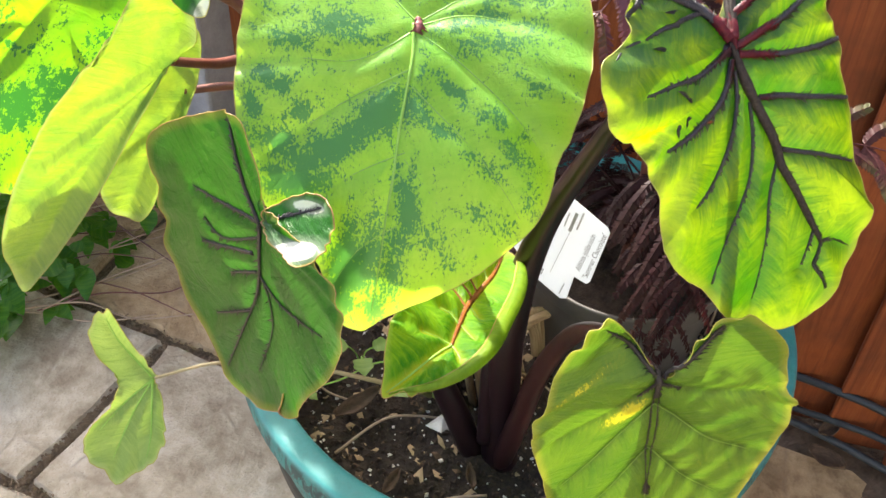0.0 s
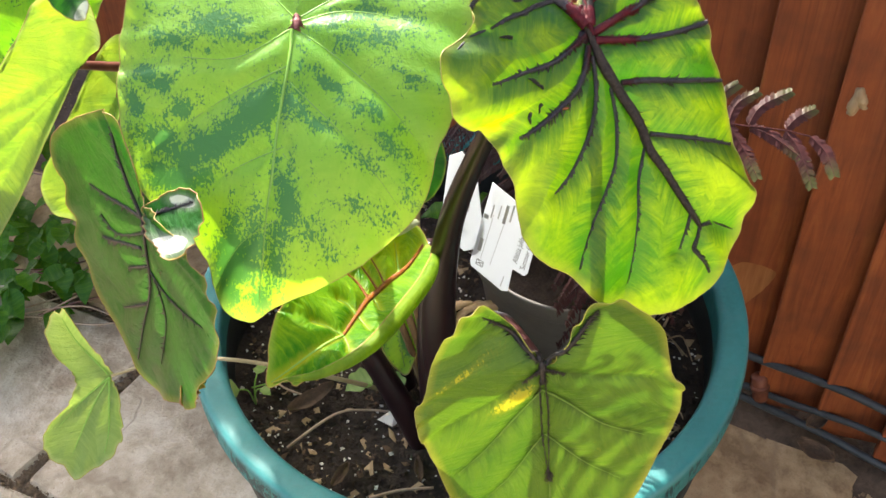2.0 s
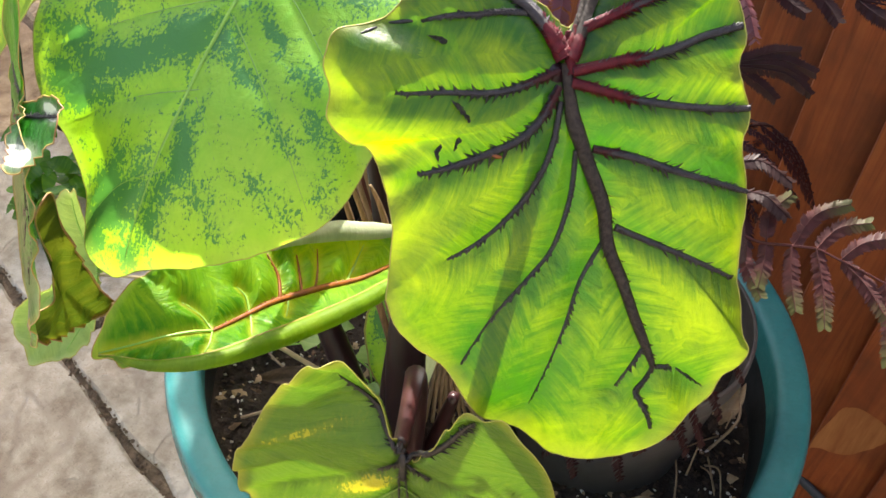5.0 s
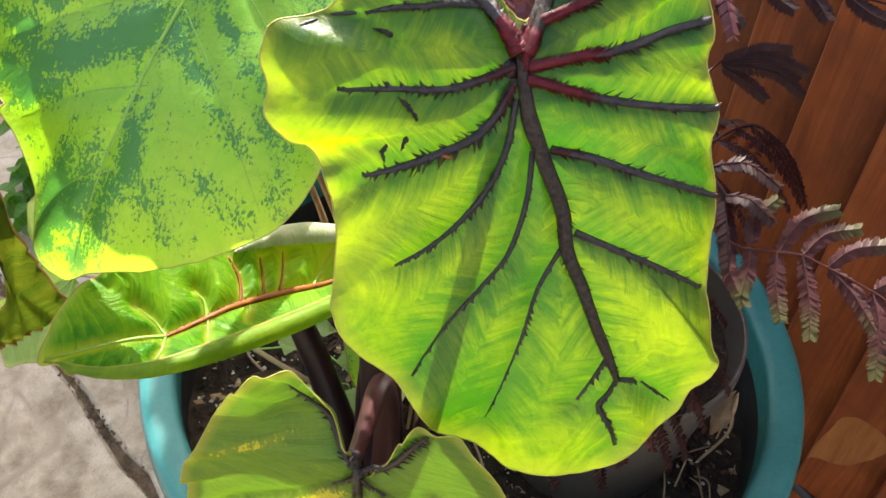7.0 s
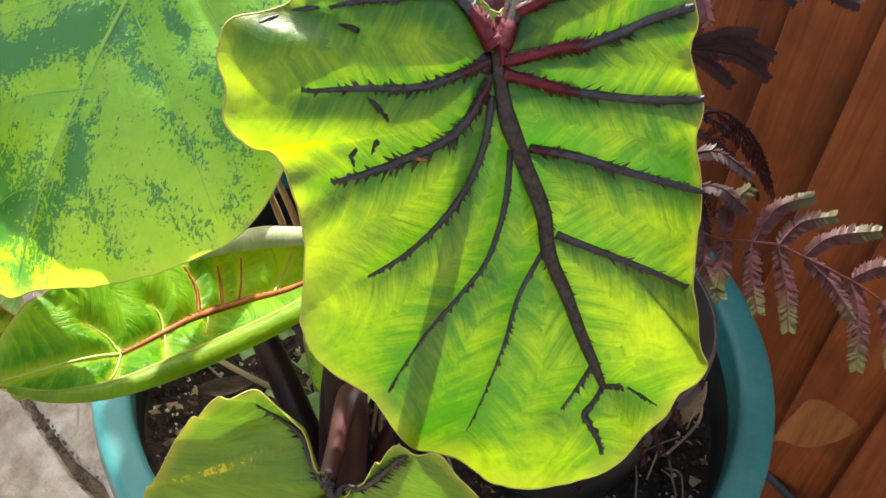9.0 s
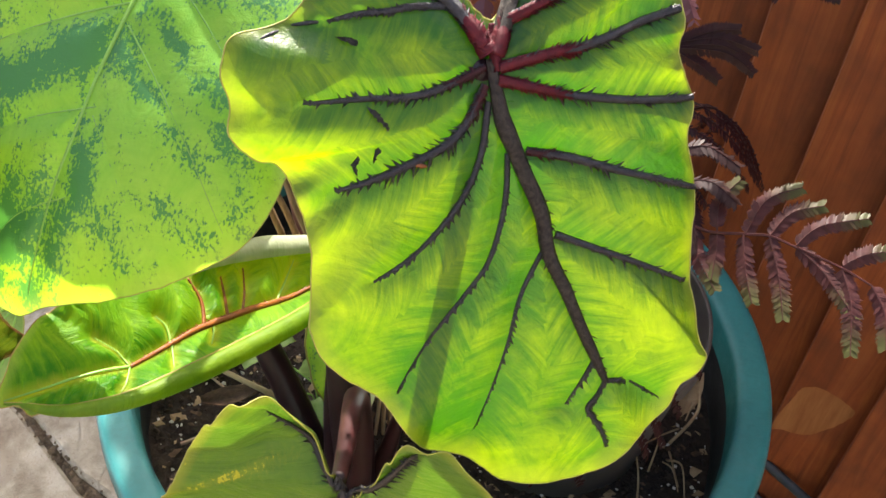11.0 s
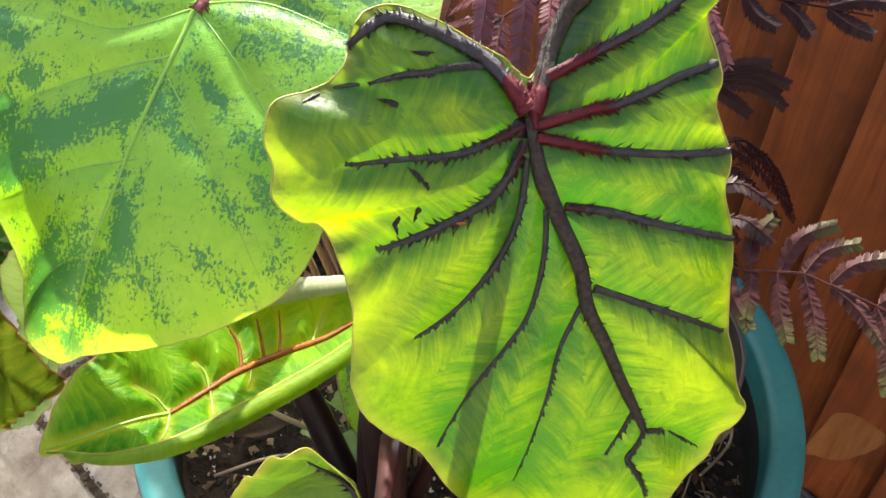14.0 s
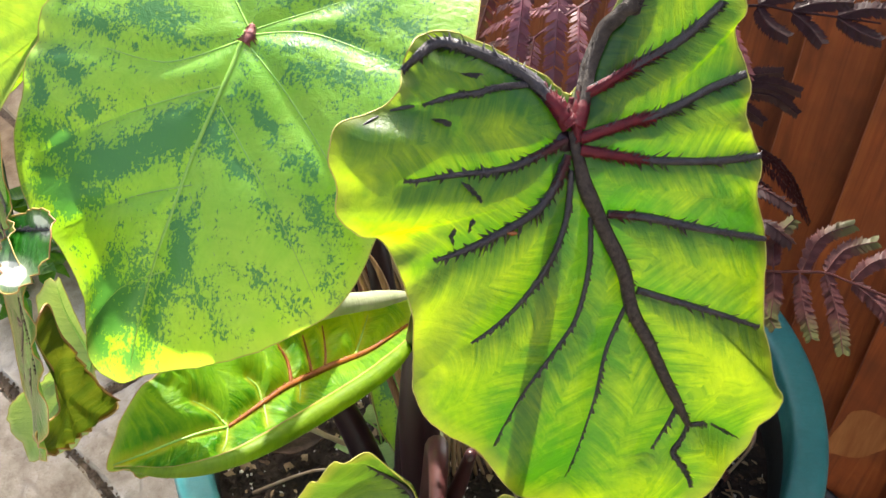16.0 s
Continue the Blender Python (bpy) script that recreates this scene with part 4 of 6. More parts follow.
def cupped(a, b):
    return 9 * (a - 0.004) ** 2 + 3 * b ** 2


cup = Blade((-0.162, -0.270, 0.819), (0.2, -0.2, -1.0), (-0.497, -0.43, 0.753), (0, 0, 0), cupped, CUP_VEINS, 0.001, 0.002)
# pale spots put the lobe's silvery sheen into its colour
cup_leaf = cup.blade("leaf_blade", CUP_OUT, M["shaded"], dark_plant, "dark green curled lobe with a silvery sheen painted as pale spots and a black vein", (4, 2), 10, [(-9, 6, 4, 14, 0, 1.0), (17, 6, 7, 20, 12, 1.0)], M["margin_red"], 0.0004)
for l in CUP_VEINS:
    cup.vein(l, (1.0, 0.9, 0.5), M["vein_black"], cup_leaf, 2.0, rise=0.0)

# its lower margin is turned back on itself and shows the olive underside
FLAP_OUT = [(-108, 47), (-89, 43), (-72, 40), (-28, 39), (-7, 38), (19, 40), (18, 31), (4, 13), (-4, 1), (-14, -6), (-24, -8), (-38, -6), (-46, -3), (-42, 8), (-44, 18), (-60, 25), (-90, 27), (-112, 33)]
FLAP_VEINS = [[(-65, 31), (-31, 20), (-11, 5)], [(-36, 22), (-5, 25), (13, 27)], [(-28, 18), (-6, 14), (6, 12)]]
flap = Blade((-0.180, -0.280, 0.653), (-0.05, 0.3, -0.95), (0.90, -0.10, -0.10), (0, 0, 0), None, FLAP_VEINS, 0.0015, 0.003)
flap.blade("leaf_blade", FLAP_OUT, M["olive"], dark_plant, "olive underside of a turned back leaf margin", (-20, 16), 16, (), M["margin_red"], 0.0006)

# the young leaf, still half rolled along its length
ROLL_OUT = [(55, -15), (51, -23), (43, -31), (30, -37), (18, -38), (-9, -37), (-40, -38), (-68, -38), (-110, -32), (-145, -27), (-172, -18), (-166, 0), (-141, 12), (-110, 17), (-72, 20), (-42, 20), (5, 22), (29, 14), (43, 4), (51, -6)]
ROLL_VEINS = [[(-164, -4), (-124, -1), (-81, -3), (-52, -4), (-27, -2), (2, 1)], [(2, 1), (36, -9), (52, -16)], [(2, 1), (3, -9), (10, -19)], [(2, 1), (10, 8), (15, 11)], [(-27, -2), (-30, -11), (-28, -18)], [(-27, -1), (-22, 6), (-17, 12)],
              [(-52, -4), (-59, -17), (-59, -31)], [(-69, -3), (-74, -13), (-80, -26)], [(-80, -3), (-88, -12), (-98, -26)], [(-58, -3), (-54, 2), (-48, 7)], [(-108, -2), (-121, -10), (-136, -20)]]


def gutter(a, b):
    return 0.18 * np.clip(-b - 0.004, 0, None) + 1.6 * np.clip(b, 0, None) ** 1.5 - 8 * np.clip(a, 0, None) ** 2


young = Blade((-0.073, -0.272, 0.720), (-0.28, -0.87, 0.40), (0.455, 0.241, 0.845), (0, 0, 0), gutter, ROLL_VEINS, 0.0022, 0.0042, puff=1.6)
young_leaf = young.blade("leaf_blade", ROLL_OUT, M["rolled"], dark_plant, "young yellow-green leaf half rolled round a rusty midrib", (-40, -10), 44, margin=M["margin_red"])
for i, (l, rad) in enumerate(zip(ROLL_VEINS, ((0.8, 1.3, 1.7, 1.6, 1.2, 0.8), (0.7, 0.5, 0.25), (0.5, 0.35, 0.15), (0.5, 0.35, 0.15), (0.7, 0.5, 0.2), (0.6, 0.4, 0.2), (1.1, 0.9, 0.5), (1.0, 0.8, 0.4), (0.8, 0.6, 0.3), (0.5, 0.4, 0.2), (0.7, 0.5, 0.2)))):
    young.vein(l, rad, M["vein_rust"] if i in (0, 6, 7, 8) else M["vein_pale"], young_leaf, 2.0 if i == 0 else 0)


def rolled_edge(pts, widths, mat, label, from_a, to_a, rise=0.0):
    """The rolled margin of the young leaf: a crinkled open scroll along its edge."""
    line = spline(pts, 8) / 1000
    P = young.place(line[:, 0], line[:, 1], rise)
    for _ in range(30):
        P[1:-1] = (P[:-2] + 2 * P[1:-1] + P[2:]) / 4
    n, m = len(P), 11
    W = np.interp(np.linspace(0, 1, n), np.linspace(0, 1, len(widths)), widths) / 1000
    V, F, UV = [], [], []
    for i in range(n):
        t = P[min(i + 1, n - 1)] - P[max(i - 1, 0)]
        t = t / np.linalg.norm(t)
        o = np.cross(t, young.n)
        for k in range(m):
            a = radians(from_a + (to_a - from_a) * k / (m - 1))
            w = W[i] * (1 + 0.06 * noise.noise((i * 0.12, k * 0.2, 2)))
            V.append(P[i] + o * w * math.cos(a) + young.n * w * math.sin(a))
            UV.append((i * 0.004, k * 0.003))
    for i in range(n - 1):
        for k in range(m - 1):
            F.append((i * m + k, (i + 1) * m + k, (i + 1) * m + k + 1, i * m + k + 1))
    ob = mesh_object("rolled_margin", V, F, mat, None, label)
    me = ob.data
    idx = np.zeros(len(me.loops), dtype=np.int32)
    me.loops.foreach_get("vertex_index", idx)
    for name in ("leaf", "ribs"):
        me.uv_layers.new(name=name).data.foreach_set("uv", np.array(UV)[idx].ravel())
    edge = np.array(V).reshape(n, m, 3)[:, -1]
    ev, ef = tube_data(edge, (0.0005,), 5)
    mesh_object("margin", ev, ef, M["margin_red"], ob)
    attach(ob, young_leaf)
    ob.matrix_parent_inverse = Matrix()
    return ob


rolled_edge([(54, -14), (48, -2), (40, 8), (26, 17), (3, 23), (-38, 21), (-75, 21), (-117, 17), (-154, 7)], (0.6, 2.4, 3.8, 4.5, 5.2, 5.6, 5.2, 2.4), M["roll_back"], "light green rolled margin of the young leaf", -70, 170, 0.003)
rolled_edge([(-62, -31), (-78, -32), (-94, -32), (-115, -30), (-142, -23), (-172, -18)], (1.0, 5, 7, 8, 7, 3), M["underside"], "grey-green underside of the curled leaf edge", 20, 250, 0.002)

stem("petiole", [(-0.016, -0.13, 0.365), (-0.020, -0.128, 0.46), (-0.021, -0.136, 0.58), (-0.009, -0.155, 0.70), (0.016, -0.178, 0.80), (0.042, -0.195, 0.872), (0.0697, -0.219, 0.904)], (0.018, 0.0158, 0.0138, 0.0095, 0.0066, 0.005, 0.004), M["petiole"], dark_plant, "thick blackish purple leaf stalk", 16)
stem("petiole", [(-0.035, -0.125, 0.365), (-0.06, -0.118, 0.44), (-0.09, -0.112, 0.52), (-0.125, -0.12, 0.62), (-0.16, -0.17, 0.72), (-0.183, -0.235, 0.785)], (0.013, 0.012, 0.010, 0.008, 0.006, 0.004), M["petiole"], dark_plant, "blackish purple leaf stalk")
stem("petiole", [(-0.02, -0.13, 0.365), (-0.008, -0.15, 0.46), (0.002, -0.17, 0.56), (0.014, -0.203, 0.645), (0.027, -0.239, 0.694), (0.038, -0.272, 0.715), (0.0465, -0.3, 0.731)], (0.012, 0.010, 0.0085, 0.007, 0.0055, 0.0045, 0.0035), M["petiole_maroon"], dark_plant, "shiny maroon brown leaf stalk")
stem("petiole", [(-0.02, -0.115, 0.365), (0.0, -0.12, 0.45), (0.014, -0.125, 0.53)], (0.008, 0.007, 0.004), M["petiole_maroon"], dark_plant, "reddish stub of a leaf stalk")
stem("petiole", [(-0.032, -0.135, 0.42), (-0.034, -0.130, 0.52), (-0.031, -0.121, 0.60), (-0.026, -0.124, 0.652)], (0.008, 0.007, 0.006, 0.005), M["petiole"], dark_plant)

# ---- variegated elephant ear ----
pied = thing("elephant_ear", "variegated elephant ear plant with marbled light green leaves", "plant", (-0.07, -0.03, SOIL_Z))
BIG_OUT = [(-35, 99), (-4, 104), (22, 102), (50, 97), (66, 91), (85, 89), (105, 82), (125, 64), (141, 46), (156, 20), (167, 1), (175, -12), (171, -27), (158, -35), (143, -41), (125, -58), (114, -77), (94, -91), (66, -100),
           (37, -104), (0, -104), (-40, -98), (-72, -80), (-92, -50), (-84, -22), (-58, -6), (-62, 14), (-90, 40), (-84, 72), (-62, 90)]
BIG_VEINS = [[(-1, -5), (19, -3), (42, -4), (65, -5), (90, -5), (112, -6), (136, -6), (163, -7)], [(4, -4), (26, -33), (31, -68), (38, -100)], [(28, -3), (51, -38), (87, -81)], [(76, 0), (92, -28), (116, -58)], [(117, 1), (133, -20), (158, -34)],
             [(5, -1), (22, 28), (45, 59), (71, 86)], [(0, -1), (-11, 28), (-11, 69), (-8, 98)], [(38, -1), (60, 27), (79, 49), (103, 73)], [(80, 0), (104, 24), (122, 42)], [(-2, -2), (-30, 30), (-62, 56)], [(-2, -3), (-30, -34), (-60, -60)]]
big = Blade((-0.0952, -0.1618, 0.8771), (-0.0989, -0.852, -0.514), (0.0739, -0.5214, 0.8501), (-1.5, 0.6, -0.1), None, BIG_VEINS, 0.0014, 0.003, (np.radians((-180, -60, -20, 10, 45, 80, 180)), np.array((0, 0, 8, 17, 17, 5, 0)) / 1000), 6)
BIG_SPOTS = [(46, -81, 17, 8, 59, 0.98), (60, -92, 13, 5, 38, 0.88), (23, -76, 17, 7, 78, 0.93), (7, -49, 20, 8, 106, 1.03), (14, -32, 24, 3, 107, 0.78), (79, -77, 15, 10, 86, 1.03), (56, -15, 24, 12, 129, 1.28), (80, -46, 31, 10, 118, 1.23), (100, -65, 22, 10, 96, 1.13), (101, -51, 17, 7, -47, 1.03),
             (62, -64, 13, 5, 114, 0.88), (142, -22, 33, 17, -34, 1.15), (160, -9, 10, 8, 39, 0.88), (161, -24, 13, 12, 0, 0.95)]
BIG_SPOTS += [(106, 6, 19, 7, 21, 1.13), (124, 27, 17, 8, 58, 0.78), (141, 2, 19, 8, -5, 0.88), (37, 23, 17, 5, 63, 0.83), (60, 18, 18, 5, 60, 0.78), (50, 45, 20, 5, 70, 0.78), (75, 41, 19, 5, 64, 0.68), (69, 65, 18, 5, 64, 0.73), (-7, 30, 28, 8, 117, 0.78), (5, 47, 29, 8, 100, 0.78), (-28, 56, 29, 8, 103, 0.73), (-11, 63, 15, 5, 103, 0.68),
              (81, 72, 14, 3, 48, 0.63)]
BIG_SPOTS += [(106, 51, 17, 5, 84, 0.58), (85, 5, 13, 3, -4, 0.78), (-40, 20, 20, 38, 0, 0.78), (-50, -50, 23, 38, 0, 0.88), (-20, -60, 18, 33, 20, 0.83), (112, 70, 11, 5, 50, 0.58), (96, 78, 14, 5, 50, 0.53), (28, 70, 23, 5, 70, 0.63)]
big_leaf = big.blade("leaf_blade", BIG_OUT, M["variegated"], pied, "broad light green leaf marbled with dark green patches", (30, 0), 52, BIG_SPOTS, M["margin"])
for l, rad in zip(BIG_VEINS, [[q * (0.5 if len(r) == 5 else 0.34) for q in r] for r in ((2.2, 1.9, 1.6, 1.1, 0.5), (1.8, 1.3, 0.8, 0.4), (1.5, 1.1, 0.5), (1.2, 0.8, 0.4), (1.0, 0.7, 0.3), (1.5, 1.1, 0.8, 0.4), (1.6, 1.1, 0.8, 0.4), (1.3, 1.0, 0.7, 0.3), (1.0, 0.6, 0.3), (1.5, 0.9, 0.4), (1.5, 0.9, 0.4))]):
    big.vein(l, rad, M["vein_pale"], big_leaf, rise=0.0)
big.vein([(-5, -3), (0, -2), (5, -2)], (1.2, 2.8, 1.2), M["navel"], big_leaf, 4.0, name="leaf_navel", rise=0.0002, label="maroon spot where the stalk joins")
stem("petiole", [(-0.06, -0.06, 0.365), (-0.075, -0.045, 0.52), (-0.09, -0.06, 0.70), (-0.098, -0.11, 0.83), (-0.0952, -0.158, 0.874)], (0.012, 0.010, 0.008, 0.006, 0.0035), M["petiole"], pied, "dark leaf stalk")

FOLD_OUT = [(-24, 6), (-44, -10), (-52, -26), (-38, -42), (-10, -42), (27, -46), (64, -51), (104, -49), (138, -44), (173, -36), (201, -22), (223, 0), (199, 5), (163, 6), (134, 7), (96, 6), (59, 4), (30, 3), (2, 2)]
fold = Blade((-0.2615, -0.1121, 0.8104), (-0.5709, -0.2039, -0.7953), (0.2049, -0.9734, 0.1025), (0, 0, 4.0), None, [[(0, 0), (80, -8), (200, -6)], [(4, -4), (60, -36)], [(30, -4), (110, -40)], [(70, -6), (150, -32)]], 0.002, 0.005)
fold.blade("leaf_blade", FOLD_OUT, M["yellow"], pied, "folded translucent yellow-green leaf lit from behind", (80, -18), 22, margin=M["margin"])
LOBE_OUT = [(-45, -16), (-50, -4), (-20, 6), (15, 8), (60, 9), (106, 9), (122, 0), (121, -17), (111, -32), (87, -37), (41, -30), (-15, -24)]
lobe = Blade((-0.2817, -0.0175, 0.7126), (-0.4001, -0.2898, -0.8694), (0.0, -0.9487, 0.3162), (0, 0, 3.0), None, [[(0, 0), (60, -8), (115, -10)], [(20, -3), (70, -30)]], 0.002, 0.004)
lobe.blade("leaf_blade", LOBE_OUT, M["yellow"], pied, "small hanging yellow-green leaf lit from behind", (40, -10), 18, margin=M["margin"])
BACK_OUT = [(-60, 10), (-66, -50), (-40, -100), (20, -130), (80, -125), (130, -100), (170, -50), (176, 0), (150, 30), (90, 44), (20, 44), (-30, 36)]
back = Blade((-0.315, -0.02, 0.805), (-0.5545, -0.586, -0.5909), (0.1003, -0.7519, 0.6516), (-1, 0, -0.6), None, [[(-50, -20), (60, -40), (165, -40)], [(0, -30), (40, -110)], [(50, -38), (110, -100)], [(30, -34), (80, 30)]], 0.002, 0.004)
back.blade("leaf_blade", BACK_OUT, M["lime"], pied, "sunlit marbled leaf behind the folded one", (60, -40), 20, [(70, -80, 40, 14, 40), (100, -10, 40, 16, -30), (10, -70, 30, 14, 60), (120, -70, 30, 14, 30)], M["margin"])
tip_leaf = Blade((-0.232, -0.165, 0.91), (0.35, -0.55, -0.75), (0.1, -0.8, 0.6), (0, 0, 6), None, [[(0, 0), (20, 2), (38, 4)]], 0.001, 0.002)
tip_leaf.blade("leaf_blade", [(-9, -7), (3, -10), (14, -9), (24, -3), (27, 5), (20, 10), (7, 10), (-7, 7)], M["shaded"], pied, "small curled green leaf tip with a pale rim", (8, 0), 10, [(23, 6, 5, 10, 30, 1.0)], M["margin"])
stem("petiole", [(-0.09, -0.02, 0.365), (-0.13, 0.0, 0.60), (-0.19, -0.07, 0.82), (-0.232, -0.163, 0.908)], (0.007, 0.006, 0.004, 0.0025), M["petiole_red"], pied)
stem("petiole", [(-0.08, -0.03, 0.365), (-0.11, 0.01, 0.52), (-0.15, 0.02, 0.66), (-0.20, 0.0, 0.735), (-0.245, -0.05, 0.765), (-0.2615, -0.108, 0.808)], (0.009, 0.008, 0.006, 0.0045, 0.004, 0.003), M["petiole_red"], pied, "slim maroon leaf stalk")
stem("petiole", [(-0.075, -0.02, 0.365), (-0.11, 0.03, 0.50), (-0.16, 0.04, 0.62), (-0.22, 0.02, 0.69), (-0.2817, -0.015, 0.713)], (0.008, 0.007, 0.005, 0.004, 0.003), M["petiole_red"], pied, "slim maroon leaf stalk")
stem("petiole", [(-0.085, -0.01, 0.365), (-0.15, 0.06, 0.56), (-0.25, 0.07, 0.74), (-0.36, -0.016, 0.80)], (0.008, 0.007, 0.005, 0.003), M["petiole_red"], pied)

SMALL_OUT = [(-47, -62), (-36, -69), (-20, -69), (-3, -54), (7, -36), (15, -28), (32, -26), (52, -35), (67, -40), (84, -32), (97, 0), (84, 17), (63, 28), (42, 25), (13, 10), (0, 2), (-11, -13), (-26, -34), (-42, -53)]
small = Blade((-0.3351, -0.085, 0.4362), (-0.3384, -0.6417, -0.6883), (0.1003, -0.7519, 0.6516), (1.2, 0, 1.5), None, [[(2, -2), (40, -8), (85, -10)], [(2, -2), (50, 14)], [(2, -2), (40, -24)], [(0, -4), (-20, -40), (-38, -60)]], 0.0012, 0.003)
small_leaf = small.blade("leaf_blade", SMALL_OUT, M["small"], pied, "small pale green leaf with a ragged bitten edge", (20, -14), 16, margin=M["margin"], margin_r=0.0005, rag=0.005)
for l in ([(2, -2), (40, -8), (85, -10)], [(2, -2), (50, 14), (70, 18)], [(2, -2), (30, -18), (60, -30)], [(0, -4), (-20, -40), (-38, -60)]):
    small.vein(l, (0.9, 0.6, 0.25), M["vein_pale"], small_leaf, rise=0.0002)
stem("petiole", [(-0.07, -0.05, 0.365), (-0.12, -0.09, 0.44), (-0.2, -0.1, 0.478), (-0.27, -0.09, 0.468), (-0.3351, -0.085, 0.437)], (0.0028, 0.0022, 0.0019, 0.0016, 0.0014), M["petiole_pale"], pied, "thin pale straw-coloured leaf stalk")

# ---- nursery pot with the bronze mimosa ----
NP = np.array((0.103, 0.02))
npot = thing("nursery_pot", "plain grey plastic nursery pot sunk in the compost", "plant pot", (NP[0], NP[1], 0.36))
prof = [(0.001, 0.352), (0.072, 0.35), (0.074, 0.355), (0.094, 0.50), (0.0945, 0.503), (0.099, 0.504), (0.1, 0.507), (0.1, 0.520), (0.0985, 0.5225), (0.0965, 0.522), (0.096, 0.518), (0.092, 0.50), (0.09, 0.49)]
attach(lathe("body", prof[:4], M["plastic"], None, sides=72, centre=NP), npot)
attach(lathe("rim", spline([(0.0938, 0.4985)] + prof[4:], 3), M["plastic"], None, "rolled grey plastic rim", sides=72, centre=NP), npot)
V, F = [(NP[0], NP[1], 0.497)], []
for i in range(1, 15):
    for k in range(48):
        r, a = 0.0915 * i / 14, 2 * math.pi * k / 48
        x, y = NP[0] + r * math.cos(a), NP[1] + r * math.sin(a)
        V.append((x, y, 0.495 + 0.006 * noise.noise((x * 40, y * 40, 2)) + 0.003 * noise.noise((x * 120, y * 120, 5))))
F = [(0, 1 + k, 1 + (k + 1) % 48) for k in range(48)] + [(1 + i * 48 + k, 1 + (i + 1) * 48 + k, 1 + (i + 1) * 48 + (k + 1) % 48, 1 + i * 48 + (k + 1) % 48) for i in range(13) for k in range(48)]
tagged(mesh_object("compost", V, F, M["soil"]), "dark compost in the nursery pot", "soil", kind="stuff")

mimosa = thing("mimosa_sapling", "bronze-leaved silk tree sapling with feathery fronds", "plant", (0.10, 0.02, 0.49))
stem("trunk", [(0.10, 0.02, 0.49), (0.105, 0.022, 0.58), (0.10, 0.02, 0.68), (0.108, 0.012, 0.78), (0.10, 0.0, 0.88)], (0.005, 0.0045, 0.004, 0.003, 0.002), M["petiole_red"], mimosa, "thin reddish brown stem")


def frond(points, pairs, length, mat, seed, droop=0.5, leaflet=0.0078, up=(0, 0, 1), rake=0.35, pinnae=(), gap=0.0014):
    """A twice-feathered leaf: a stalk with pairs of pinnae, each set with two rows of narrow leaflets."""
    rnd = random.Random(seed)
    path = spline(points, 10)
    V, F = tube_data(path, (0.0012, 0.0006), 5)
    V, F = list(V), list(F)
    T = [(len(V), 0.0)]
    n = len(path)
    def pinna(pin):
        pv, pf = tube_data(pin, (0.0007, 0.0003), 4, start=len(V))
        V.extend(pv)
        T.append((len(pv), 0.2))
        F.extend(pf)
        fine = spline(pin, 8)
        run = np.concatenate([[0], np.cumsum(np.linalg.norm(np.diff(fine, axis=0), axis=1))])
        m = max(10, int(run[-1] / gap))
        for j in range(1, m + 1):
            q = min(int(np.searchsorted(run, run[-1] * j / (m + 1))), len(fine) - 2)
            p, tt = fine[q], fine[q + 1] - fine[q]
            tt = tt / (np.linalg.norm(tt) + 1e-9)
            ww = np.cross(tt, np.array(up) + np.array((rnd.uniform(-0.15, 0.15), rnd.uniform(-0.15, 0.15), 0)))
            ww = ww / np.linalg.norm(ww)
            nn = np.cross(ww, tt)
            l = leaflet * (0.6 + 0.5 * math.sin(math.pi * (0.15 + 0.75 * j / m))) * rnd.uniform(0.9, 1.08)
            for side_sign in (-1, 1):
                dirn = ww * side_sign * 0.85 + tt * 0.5 + nn * rnd.uniform(-0.45, -0.15)
                dirn = dirn / np.linalg.norm(dirn)
                half = (tt - dirn * (tt @ dirn)) * leaflet * 0.17
                b0 = len(V)
                V.extend([p - half * 0.6, p + dirn * l * 0.55 - half, p + dirn * l, p + dirn * l * 0.6 + half, p + half * 0.6])
                T.append((5, j / m))
                F.append((b0, b0 + 1, b0 + 2, b0 + 3, b0 + 4))

    for pts in pinnae:
        pinna(spline(pts, 5))
    for i in range(pairs):
        s = 0.22 + 0.78 * i / max(pairs - 1, 1)
        k = min(int(s * (n - 1)), n - 2)
        o, t = path[k], path[k + 1] - path[max(k - 1, 0)]
        t = t / np.linalg.norm(t)
        w = np.cross(t, up)
        w = w / np.linalg.norm(w)
        L0 = length * (0.65 + 0.5 * math.sin(math.pi * (0.2 + 0.7 * s)))
        for sg in (-1, 1):
            L = L0 * rnd.uniform(0.85, 1.1)
            d = w * sg + t * (rake + 0.5 * s)
            d = d / np.linalg.norm(d)
            pinna(np.array([o + d * L * q + np.array((0, 0, -1)) * droop * L * q * q for q in np.linspace(0, 1, 9)]))
    ob = mesh_object("frond", V, F, mat, None, smooth=False)
    ob.data.attributes.new("tip", "FLOAT", "POINT").data.foreach_set("value", [q for c, q in T for _ in range(c)])
    return attach(ob, mimosa)


